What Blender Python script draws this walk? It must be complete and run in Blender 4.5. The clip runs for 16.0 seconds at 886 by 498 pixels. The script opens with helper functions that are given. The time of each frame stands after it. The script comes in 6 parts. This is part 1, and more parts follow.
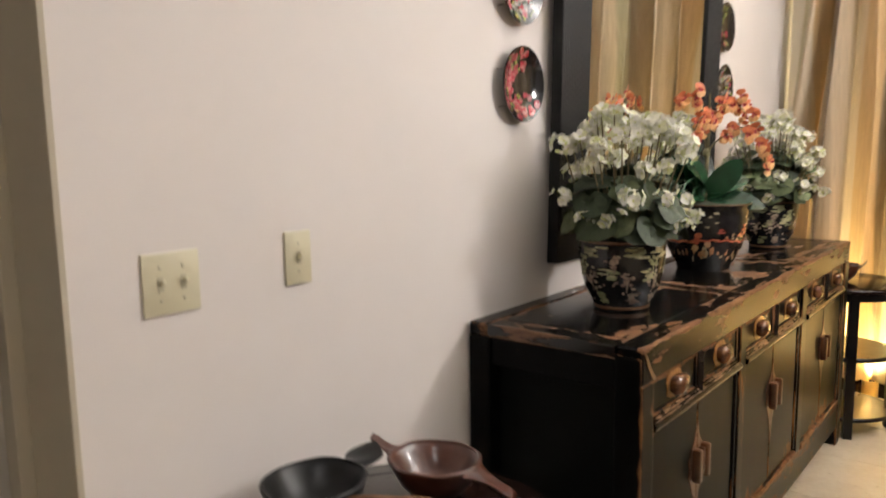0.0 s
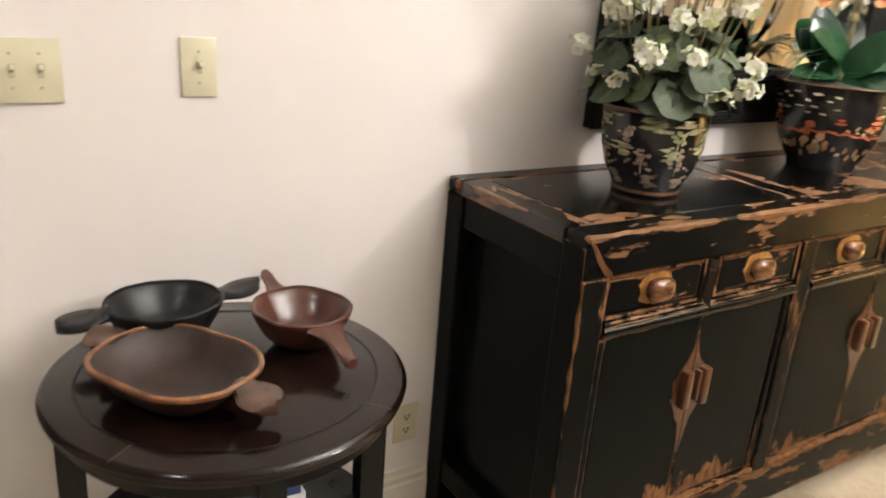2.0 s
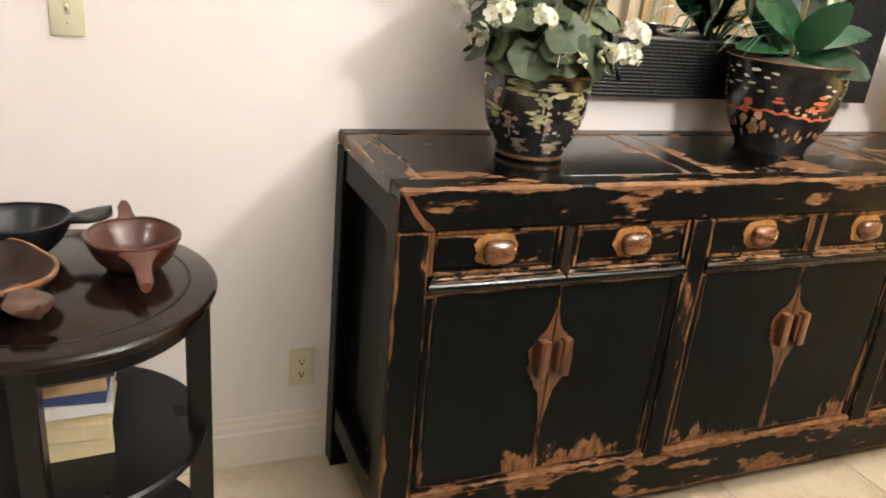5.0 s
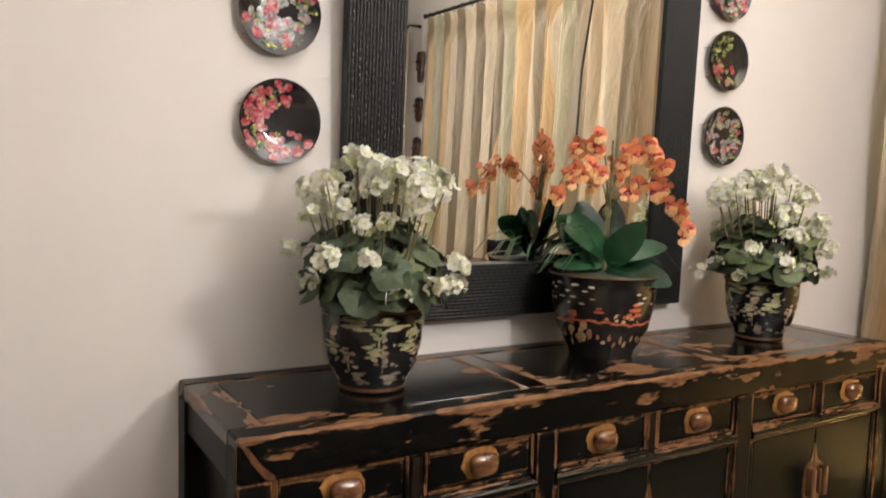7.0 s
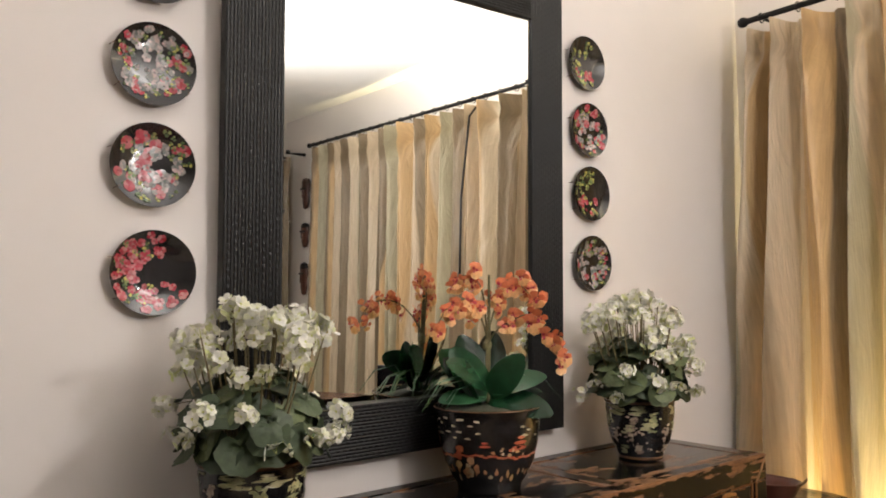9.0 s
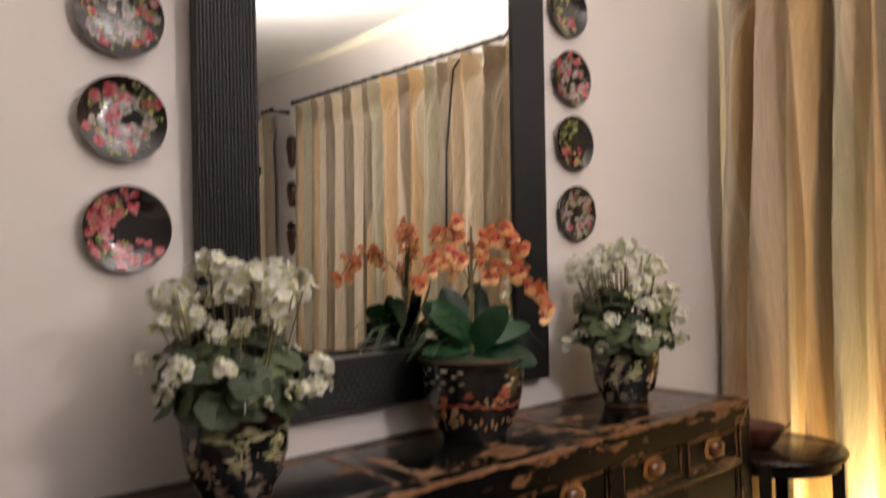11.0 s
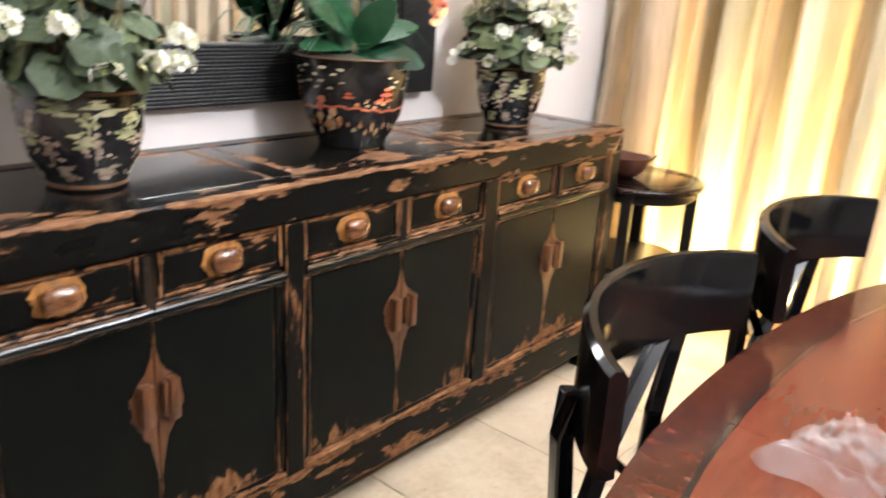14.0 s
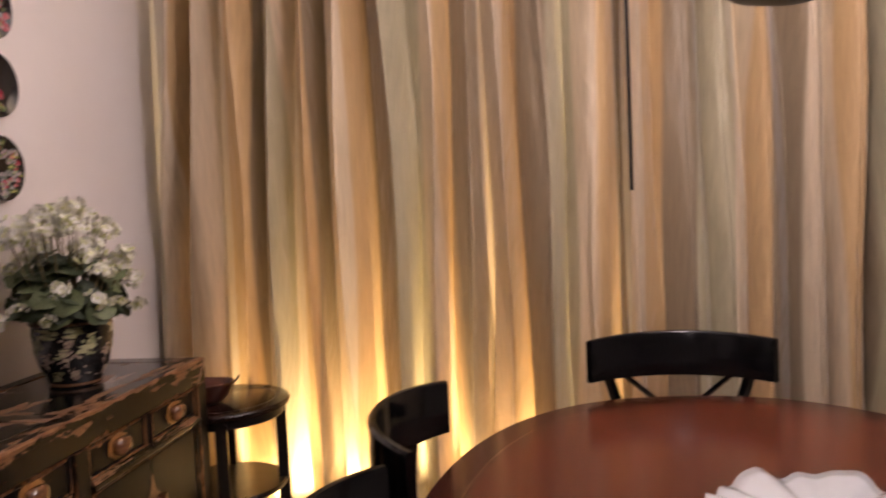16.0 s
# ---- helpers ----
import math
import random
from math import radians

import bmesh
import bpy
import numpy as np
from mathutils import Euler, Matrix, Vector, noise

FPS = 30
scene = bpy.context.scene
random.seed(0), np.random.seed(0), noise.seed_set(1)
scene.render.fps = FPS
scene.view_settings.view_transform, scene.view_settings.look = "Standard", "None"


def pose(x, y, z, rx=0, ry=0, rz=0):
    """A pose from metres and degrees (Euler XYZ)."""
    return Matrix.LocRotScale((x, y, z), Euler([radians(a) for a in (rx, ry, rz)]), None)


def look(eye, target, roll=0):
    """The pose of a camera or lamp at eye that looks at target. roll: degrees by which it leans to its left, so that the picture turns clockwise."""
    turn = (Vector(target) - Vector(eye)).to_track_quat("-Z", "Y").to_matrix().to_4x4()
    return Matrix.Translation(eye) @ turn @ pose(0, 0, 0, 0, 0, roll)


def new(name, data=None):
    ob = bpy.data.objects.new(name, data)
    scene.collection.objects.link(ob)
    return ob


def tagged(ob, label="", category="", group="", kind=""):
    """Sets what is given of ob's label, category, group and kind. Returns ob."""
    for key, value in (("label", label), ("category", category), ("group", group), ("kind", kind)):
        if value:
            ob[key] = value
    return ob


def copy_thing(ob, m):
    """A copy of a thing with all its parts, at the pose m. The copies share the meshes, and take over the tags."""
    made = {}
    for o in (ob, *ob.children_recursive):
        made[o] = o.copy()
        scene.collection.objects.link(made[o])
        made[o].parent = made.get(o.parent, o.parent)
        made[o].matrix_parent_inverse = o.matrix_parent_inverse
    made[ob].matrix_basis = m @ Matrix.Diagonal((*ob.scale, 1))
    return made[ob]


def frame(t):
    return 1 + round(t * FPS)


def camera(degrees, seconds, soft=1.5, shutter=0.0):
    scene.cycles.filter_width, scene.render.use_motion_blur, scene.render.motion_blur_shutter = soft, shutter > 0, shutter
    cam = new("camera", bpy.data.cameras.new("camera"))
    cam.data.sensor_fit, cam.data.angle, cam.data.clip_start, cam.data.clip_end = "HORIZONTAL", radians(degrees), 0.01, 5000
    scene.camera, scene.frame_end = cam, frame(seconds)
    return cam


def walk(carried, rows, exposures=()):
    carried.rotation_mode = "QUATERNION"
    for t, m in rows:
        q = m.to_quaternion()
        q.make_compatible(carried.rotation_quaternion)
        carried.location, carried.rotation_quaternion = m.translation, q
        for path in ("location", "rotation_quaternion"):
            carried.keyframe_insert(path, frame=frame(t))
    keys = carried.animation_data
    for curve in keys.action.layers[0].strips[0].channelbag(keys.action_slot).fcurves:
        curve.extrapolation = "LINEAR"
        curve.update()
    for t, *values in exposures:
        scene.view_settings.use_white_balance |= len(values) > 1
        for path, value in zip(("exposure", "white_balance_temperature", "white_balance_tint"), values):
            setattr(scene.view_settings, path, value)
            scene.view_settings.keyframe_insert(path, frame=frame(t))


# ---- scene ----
cam = camera(60.0, 16.0, 1.8, 0.5)
PATH = [
    (0, (1.251, -1.664, 1.478), (0.014, -0.117, 1.197), -0.9),
    (0.5, (1.391, -1.514, 1.463), (0.076, -0.082, 0.994), 5.1),
    (1, (1.432, -1.35, 1.42), (0.085, 0.02, 0.865), 7.0),
    (1.5, (1.44, -1.146, 1.423), (0.016, 0.115, 0.806), 6.2),
    (2, (1.548, -1.014, 1.426), (-0.031, 0.026, 0.772), 4.4),
    (2.5, (1.671, -0.891, 1.424), (-0.02, -0.077, 0.734), 6.1),
    (3, (1.682, -0.785, 1.42), (-0.013, 0.0, 0.703), 6.1),
    (3.2, (1.662, -0.738, 1.428), (-0.019, 0.055, 0.674), 6.8),
    (5.3, (1.901, -0.444, 1.422), (0.175, 0.278, 0.709), 5.1),
    (5.5, (1.908, -0.423, 1.432), (0.193, 0.381, 0.806), 3.9),
    (6, (1.914, -0.417, 1.444), (0.206, 0.52, 0.99), 2.4),
    (6.5, (1.934, -0.421, 1.472), (0.238, 0.594, 1.167), 2.2),
    (7, (1.949, -0.42, 1.486), (0.247, 0.616, 1.317), 1.7),
    (7.5, (1.963, -0.41, 1.505), (0.291, 0.684, 1.429), 0.9),
    (8, (1.975, -0.416, 1.532), (0.349, 0.749, 1.538), 0.2),
    (8.5, (1.984, -0.415, 1.553), (0.405, 0.809, 1.644), 0.1),
    (8.7, (1.990, -0.412, 1.555), (0.432, 0.832, 1.677), -0.1),
    (10.8, (1.991, -0.376, 1.558), (0.469, 0.917, 1.672), -2.5),
    (11, (1.99, -0.37, 1.537), (0.453, 0.911, 1.56), -1.9),
    (11.5, (1.967, -0.372, 1.499), (0.407, 0.86, 1.287), -0.7),
    (12, (1.965, -0.356, 1.449), (0.41, 0.819, 1.0), 0.4),
    (12.5, (1.962, -0.347, 1.435), (0.435, 0.785, 0.815), 2.4),
    (13, (1.966, -0.327, 1.417), (0.5, 0.853, 0.739), 4.3),
    (13.5, (1.936, -0.318, 1.407), (0.585, 0.988, 0.721), 5.6),
    (14, (1.876, -0.31, 1.406), (0.651, 1.142, 0.78), 3.6),
    (14.5, (1.791, -0.308, 1.433), (0.839, 1.374, 0.921), 0.7),
    (15, (1.737, -0.344, 1.475), (1.053, 1.502, 1.124), -0.6),
    (15.5, (1.735, -0.379, 1.503), (1.284, 1.559, 1.299), -1.7),
    (16, (1.765, -0.394, 1.52), (1.522, 1.587, 1.395), -2.6),
]
EXPOSURES = [(0.0, -0.32, 6400, 12), (1.0, 0.08, 6350, 11), (2.5, 0.33, 6400, 10), (5.5, 0.45, 6400, 10), (7.0, -0.36, 6450, 11), (8.0, -0.48, 6480, 12), (8.5, -0.58, 6480, 12),
             (11.0, -1.03, 6650, 19), (11.5, -0.42, 6550, 18), (12.0, -0.20, 6450, 17), (12.5, 0.40, 6200, 14), (13.5, 0.63, 5850, 11), (14.0, 0.62, 5750, 12), (14.5, 0.16, 6100, 20), (15.0, -0.45, 6600, 25), (16.0, -1.12, 6800, 33)]
walk(cam, [(t, look(eye, target, roll)) for t, eye, target, roll in PATH], EXPOSURES)

# ---- world and light ----
world = bpy.data.worlds.new("night")
world.use_nodes = True
world.node_tree.nodes["Background"].inputs[0].default_value = (0.02, 0.025, 0.035, 1)
world.node_tree.nodes["Background"].inputs[1].default_value = 0.3
scene.world = world

WARM = (1.0, 0.96, 0.92)
CEIL = 3.24            # ceiling height
CURTAIN_Y = 2.895      # plane of the curtains
LAMP = (2.31, 1.31, 2.19)


def lamp(name, kind, loc, power, colour, size=0.1, aim=None, spot=None):
    data = bpy.data.lights.new(name, kind)
    data.energy, data.color = power, colour
    if kind == "AREA":
        data.shape, data.size = "DISK", size
    else:
        data.shadow_soft_size = size
    if spot:
        data.spot_size, data.spot_blend = radians(spot), 0.6
    ob = new(name, data)
    ob.matrix_world = look(loc, aim or (loc[0], loc[1], loc[2] - 1))
    return ob


lamp("chandelier_light", "POINT", LAMP, 108, WARM, 0.12)
lamp("chandelier_uplight", "SPOT", (LAMP[0], LAMP[1], LAMP[2] + 0.24), 620, WARM, 0.1, (LAMP[0], LAMP[1], 4.0), 176)
# two ceiling lights added out of view to fill the room with light
FILL_DOWNLIGHTS = [(1.6, -2.4, 16), (5.4, 0.4, 12)]
for dx, dy, dp in FILL_DOWNLIGHTS:
    lamp("downlight", "AREA", (dx, dy, CEIL - 0.03), dp, WARM, 0.14)
# low uplights on the floor between the curtains and the wall
UPLIGHTS = [(0.52, 3.075, 680), (0.92, 3.075, 640), (1.50, 3.075, 500)]
for ux, uy, up in UPLIGHTS:
    lamp("uplight", "SPOT", (ux, uy, 0.112), up, (1.0, 0.84, 0.42), 0.03, (ux + 0.22, uy - 0.28, 0.9), 88)


# ---- materials ----
def material(name):
    m = bpy.data.materials.new(name)
    m.use_nodes = True
    return m, m.node_tree.nodes, m.node_tree.links, m.node_tree.nodes["Principled BSDF"]


def ramp(nodes, stops, mode="LINEAR"):
    n = nodes.new("ShaderNodeValToRGB")
    e = n.color_ramp.elements
    n.color_ramp.interpolation = mode
    while len(e) > len(stops):
        e.remove(e[-1])
    while len(e) < len(stops):
        e.new(1.0)
    for i, (p, c) in enumerate(stops):
        e[i].position, e[i].color = p, (*c, 1) if len(c) == 3 else c
    return n


def coords(nodes, links, scale=(1, 1, 1), space="Object"):
    t, m = nodes.new("ShaderNodeTexCoord"), nodes.new("ShaderNodeMapping")
    m.inputs["Scale"].default_value = scale
    links.new(t.outputs[space], m.inputs["Vector"])
    return m.outputs["Vector"]


def noise_node(nodes, links, vec, scale, detail=4.0, rough=0.55):
    n = nodes.new("ShaderNodeTexNoise")
    n.inputs["Scale"].default_value, n.inputs["Detail"].default_value, n.inputs["Roughness"].default_value = scale, detail, rough
    links.new(vec, n.inputs["Vector"])
    return n


def maths(nodes, links, op, a, b=None):
    n = nodes.new("ShaderNodeMath")
    n.operation = op
    for i, v in enumerate((a, b)):
        if v is None:
            continue
        if isinstance(v, (int, float)):
            n.inputs[i].default_value = v
        else:
            links.new(v, n.inputs[i])
    return n.outputs[0]


def mixed(nodes, links, fac, a, b):
    n = nodes.new("ShaderNodeMix")
    n.data_type = "RGBA"
    for sock, v in ((n.inputs[0], fac), (n.inputs[6], a), (n.inputs[7], b)):
        if isinstance(v, (int, float)):
            sock.default_value = v
        elif isinstance(v, tuple):
            sock.default_value = (*v, 1)
        else:
            links.new(v, sock)
    return n.outputs[2]


def bump(nodes, links, bsdf, height, strength, dist=0.002):
    b = nodes.new("ShaderNodeBump")
    b.inputs["Strength"].default_value, b.inputs["Distance"].default_value = strength, dist
    links.new(height, b.inputs["Height"])
    links.new(b.outputs["Normal"], bsdf.inputs["Normal"])


def plain(name, colour, rough=0.5, metal=0.0, vary=0.12, scale=14.0, bumps=0.1, coat=0.0, stretch=(1, 1, 1), fine=220.0, spec=0.5):
    """A surface with two scales of variation: soft blotches and a fine grain."""
    m, nodes, links, bsdf = material(name)
    v = coords(nodes, links, stretch)
    big, small = noise_node(nodes, links, v, scale), noise_node(nodes, links, v, fine, 2.0)
    dark = tuple(c * (1 - vary) for c in colour)
    light = tuple(min(1, c * (1 + vary)) for c in colour)
    r = ramp(nodes, [(0.3, dark), (0.7, light)])
    links.new(big.outputs["Fac"], r.inputs["Fac"])
    links.new(r.outputs["Color"], bsdf.inputs["Base Color"])
    rr = nodes.new("ShaderNodeMapRange")
    rr.inputs["To Min"].default_value, rr.inputs["To Max"].default_value = max(0.02, rough - 0.07), rough + 0.07
    links.new(big.outputs["Fac"], rr.inputs["Value"])
    links.new(rr.outputs["Result"], bsdf.inputs["Roughness"])
    bsdf.inputs["Metallic"].default_value = metal
    bsdf.inputs["Specular IOR Level"].default_value = spec
    bsdf.inputs["Coat Weight"].default_value = coat
    bsdf.inputs["Coat Roughness"].default_value = 0.08
    if bumps:
        bump(nodes, links, bsdf, small.outputs["Fac"], bumps)
    return m


def lacquer(name, streak, base=(0.0034, 0.0034, 0.0031), gain=1.45, gloss=0.19, spec=0.15):
    """Black lacquer rubbed through to brown wood where the 'wear' attribute of the mesh is high."""
    m, nodes, links, bsdf = material(name)
    a = nodes.new("ShaderNodeAttribute")
    a.attribute_name = "wear"
    v = coords(nodes, links, streak)
    n1, n2 = noise_node(nodes, links, v, 0.9, 5.0, 0.52), noise_node(nodes, links, v, 3.4, 5.0, 0.6)
    n3 = noise_node(nodes, links, coords(nodes, links), 160.0, 3.0)
    s = maths(nodes, links, "ADD", n1.outputs["Fac"], maths(nodes, links, "MULTIPLY", n2.outputs["Fac"], 0.35))
    s = maths(nodes, links, "ADD", maths(nodes, links, "MULTIPLY", maths(nodes, links, "SUBTRACT", s, 0.675), gain), 0.64)
    s = maths(nodes, links, "ADD", s, maths(nodes, links, "MULTIPLY", a.outputs["Fac"], 0.5))
    rub = ramp(nodes, [(0.86, (0, 0, 0)), (0.885, (1, 1, 1))])
    links.new(s, rub.inputs["Fac"])
    rim = ramp(nodes, [(0.80, (0, 0, 0)), (0.86, (1, 1, 1))])
    links.new(s, rim.inputs["Fac"])
    wood = ramp(nodes, [(0.28, (0.045, 0.018, 0.009)), (0.5, (0.130, 0.060, 0.026)), (0.74, (0.215, 0.112, 0.053))])
    links.new(n2.outputs["Fac"], wood.inputs["Fac"])
    black = ramp(nodes, [(0.3, base), (0.75, tuple(c * 1.3 for c in base))])
    links.new(n1.outputs["Fac"], black.inputs["Fac"])
    c1 = mixed(nodes, links, maths(nodes, links, "MULTIPLY", rim.outputs["Color"], 0.5), black.outputs["Color"], (0.055, 0.026, 0.014))
    links.new(mixed(nodes, links, rub.outputs["Color"], c1, wood.outputs["Color"]), bsdf.inputs["Base Color"])
    rough = nodes.new("ShaderNodeMapRange")
    rough.inputs["To Min"].default_value, rough.inputs["To Max"].default_value = gloss, 0.44
    bsdf.inputs["Specular IOR Level"].default_value = spec
    links.new(rub.outputs["Color"], rough.inputs["Value"])
    links.new(rough.outputs["Result"], bsdf.inputs["Roughness"])
    h = maths(nodes, links, "SUBTRACT", maths(nodes, links, "MULTIPLY", n3.outputs["Fac"], 0.25), rub.outputs["Color"])
    bump(nodes, links, bsdf, h, 0.35, 0.0012)
    return m


def wood(name, dark, light, rough=0.25, stretch=(1, 1, 1), coat=0.3, scale=6.0, spec=0.5):
    m, nodes, links, bsdf = material(name)
    v = coords(nodes, links, stretch)
    n1, n2 = noise_node(nodes, links, v, scale, 6.0, 0.6), noise_node(nodes, links, v, scale * 9, 3.0)
    s = maths(nodes, links, "ADD", maths(nodes, links, "MULTIPLY", n1.outputs["Fac"], 0.7), maths(nodes, links, "MULTIPLY", n2.outputs["Fac"], 0.3))
    r = ramp(nodes, [(0.36, dark), (0.64, light)])
    links.new(s, r.inputs["Fac"])
    links.new(r.outputs["Color"], bsdf.inputs["Base Color"])
    bsdf.inputs["Roughness"].default_value = rough
    bsdf.inputs["Specular IOR Level"].default_value = spec
    bsdf.inputs["Coat Weight"].default_value = coat
    bsdf.inputs["Coat Roughness"].default_value = 0.1
    bump(nodes, links, bsdf, n2.outputs["Fac"], 0.06, 0.001)
    return m


def islands(name, stops, rough=0.5, trans=0.0, vary=0.0):
    """Each loose piece of the mesh takes one of the colours."""
    m, nodes, links, bsdf = material(name)
    g = nodes.new("ShaderNodeNewGeometry")
    r = ramp(nodes, stops, "LINEAR")
    links.new(g.outputs["Random Per Island"], r.inputs["Fac"])
    n = noise_node(nodes, links, coords(nodes, links), 60.0, 3.0)
    tint = ramp(nodes, [(0.3, (0.72, 0.72, 0.72)), (0.7, (1.1, 1.1, 1.1))])
    links.new(n.outputs["Fac"], tint.inputs["Fac"])
    x = nodes.new("ShaderNodeMix")
    x.data_type, x.blend_type = "RGBA", "MULTIPLY"
    x.inputs[0].default_value = 1.0
    links.new(r.outputs["Color"], x.inputs[6])
    links.new(tint.outputs["Color"], x.inputs[7])
    links.new(x.outputs[2], bsdf.inputs["Base Color"])
    bsdf.inputs["Roughness"].default_value = rough
    bump(nodes, links, bsdf, n.outputs["Fac"], 0.2, 0.001)
    if trans:
        tl, mx = nodes.new("ShaderNodeBsdfTranslucent"), nodes.new("ShaderNodeMixShader")
        mx.inputs[0].default_value = trans
        links.new(x.outputs[2], tl.inputs["Color"])
        links.new(bsdf.outputs[0], mx.inputs[1])
        links.new(tl.outputs[0], mx.inputs[2])
        links.new(mx.outputs[0], nodes["Material Output"].inputs["Surface"])
    return m


def curtain_cloth():
    """Striped silk: the stripes follow the width of the cloth (u, in metres), with slubs and creases."""
    m, nodes, links, bsdf = material("striped_silk")
    uv = nodes.new("ShaderNodeUVMap")
    uv.uv_map = "cloth"
    sep = nodes.new("ShaderNodeSeparateXYZ")
    links.new(uv.outputs["UV"], sep.inputs["Vector"])
    f = maths(nodes, links, "FRACT", maths(nodes, links, "DIVIDE", sep.outputs["X"], 1.45))
    # brown is a real stripe, set darker to paint in the shade of deep folds
    cream, sage, tan, brown = (0.62, 0.51, 0.365), (0.43, 0.385, 0.26), (0.55, 0.375, 0.19), (0.255, 0.195, 0.125)
    stops = [(0.0, sage), (0.12, cream), (0.21, tan), (0.32, brown), (0.49, cream), (0.68, tan), (0.80, brown), (0.93, sage)]
    soft = []
    for i, (p, c) in enumerate(stops):
        if i:
            soft.append((p - 0.008, stops[i - 1][1]))
        soft.append((p + 0.008 if i else 0.0, c))
    r = ramp(nodes, soft)
    links.new(f, r.inputs["Fac"])
    mp = nodes.new("ShaderNodeMapping")
    mp.inputs["Scale"].default_value = (140, 5, 1)
    links.new(uv.outputs["UV"], mp.inputs["Vector"])
    slub = noise_node(nodes, links, mp.outputs["Vector"], 1.0, 4.0)
    mp2 = nodes.new("ShaderNodeMapping")
    mp2.inputs["Scale"].default_value = (8, 3, 1)
    links.new(uv.outputs["UV"], mp2.inputs["Vector"])
    crease = noise_node(nodes, links, mp2.outputs["Vector"], 1.0, 5.0, 0.5)
    crease.inputs["Distortion"].default_value = 1.6
    tint = ramp(nodes, [(0.25, (0.78, 0.78, 0.78)), (0.75, (1.14, 1.14, 1.14))])
    links.new(slub.outputs["Fac"], tint.inputs["Fac"])
    x = nodes.new("ShaderNodeMix")
    x.data_type, x.blend_type = "RGBA", "MULTIPLY"
    x.inputs[0].default_value = 1.0
    links.new(r.outputs["Color"], x.inputs[6])
    links.new(tint.outputs["Color"], x.inputs[7])
    links.new(x.outputs[2], bsdf.inputs["Base Color"])
    bsdf.inputs["Roughness"].default_value = 0.40
    bsdf.inputs["Sheen Weight"].default_value = 0.3
    bsdf.inputs["Sheen Roughness"].default_value = 0.35
    h = maths(nodes, links, "ADD", crease.outputs["Fac"], maths(nodes, links, "MULTIPLY", slub.outputs["Fac"], 0.06))
    bump(nodes, links, bsdf, h, 0.8, 0.022)
    tl, mx = nodes.new("ShaderNodeBsdfTranslucent"), nodes.new("ShaderNodeMixShader")
    mx.inputs[0].default_value = 0.22
    links.new(x.outputs[2], tl.inputs["Color"])
    links.new(bsdf.outputs[0], mx.inputs[1])
    links.new(tl.outputs[0], mx.inputs[2])
    links.new(mx.outputs[0], nodes["Material Output"].inputs["Surface"])
    return m


def tile_stone():
    m, nodes, links, bsdf = material("cream_stone_tile")
    info = nodes.new("ShaderNodeObjectInfo")
    geo = nodes.new("ShaderNodeNewGeometry")
    add = nodes.new("ShaderNodeVectorMath")
    add.operation = "ADD"
    links.new(geo.outputs["Position"], add.inputs[0])
    sc = nodes.new("ShaderNodeVectorMath")
    sc.operation = "SCALE"
    sc.inputs[0].default_value = (7.0, 3.0, 1.0)
    links.new(info.outputs["Random"], sc.inputs["Scale"])
    links.new(sc.outputs["Vector"], add.inputs[1])
    n1, n2 = noise_node(nodes, links, add.outputs["Vector"], 3.2, 7.0, 0.62), noise_node(nodes, links, add.outputs["Vector"], 42.0, 4.0)
    s = maths(nodes, links, "ADD", maths(nodes, links, "MULTIPLY", n1.outputs["Fac"], 0.75), maths(nodes, links, "MULTIPLY", n2.outputs["Fac"], 0.25))
    s = maths(nodes, links, "ADD", s, maths(nodes, links, "MULTIPLY", maths(nodes, links, "SUBTRACT", info.outputs["Random"], 0.5), 0.08))
    r = ramp(nodes, [(0.32, (0.40, 0.32, 0.22)), (0.5, (0.55, 0.46, 0.33)), (0.7, (0.64, 0.56, 0.43))])
    links.new(s, r.inputs["Fac"])
    links.new(r.outputs["Color"], bsdf.inputs["Base Color"])
    rg = nodes.new("ShaderNodeMapRange")
    rg.inputs["To Min"].default_value, rg.inputs["To Max"].default_value = 0.22, 0.40
    links.new(n2.outputs["Fac"], rg.inputs["Value"])
    links.new(rg.outputs["Result"], bsdf.inputs["Roughness"])
    bump(nodes, links, bsdf, n2.outputs["Fac"], 0.08, 0.001)
    return m


def glowing(name, colour, strength):
    m, nodes, links, bsdf = material(name)
    bsdf.inputs["Base Color"].default_value = (*colour, 1)
    bsdf.inputs["Emission Color"].default_value = (*colour, 1)
    bsdf.inputs["Emission Strength"].default_value = strength
    return m


def clear_plastic():
    m, nodes, links, bsdf = material("clear_plastic_film")
    n = noise_node(nodes, links, coords(nodes, links), 60.0, 3.0)
    bsdf.inputs["Base Color"].default_value = (0.93, 0.93, 0.92, 1)
    bsdf.inputs["Roughness"].default_value = 0.07
    bsdf.inputs["Alpha"].default_value = 0.17
    bsdf.inputs["Specular IOR Level"].default_value = 0.8
    bump(nodes, links, bsdf, n.outputs["Fac"], 0.3, 0.002)
    return m


def mirror_glass():
    m, nodes, links, bsdf = material("mirror_silver")
    bsdf.inputs["Base Color"].default_value = (0.90, 0.92, 0.90, 1)
    bsdf.inputs["Metallic"].default_value = 1.0
    bsdf.inputs["Roughness"].default_value = 0.0
    return m


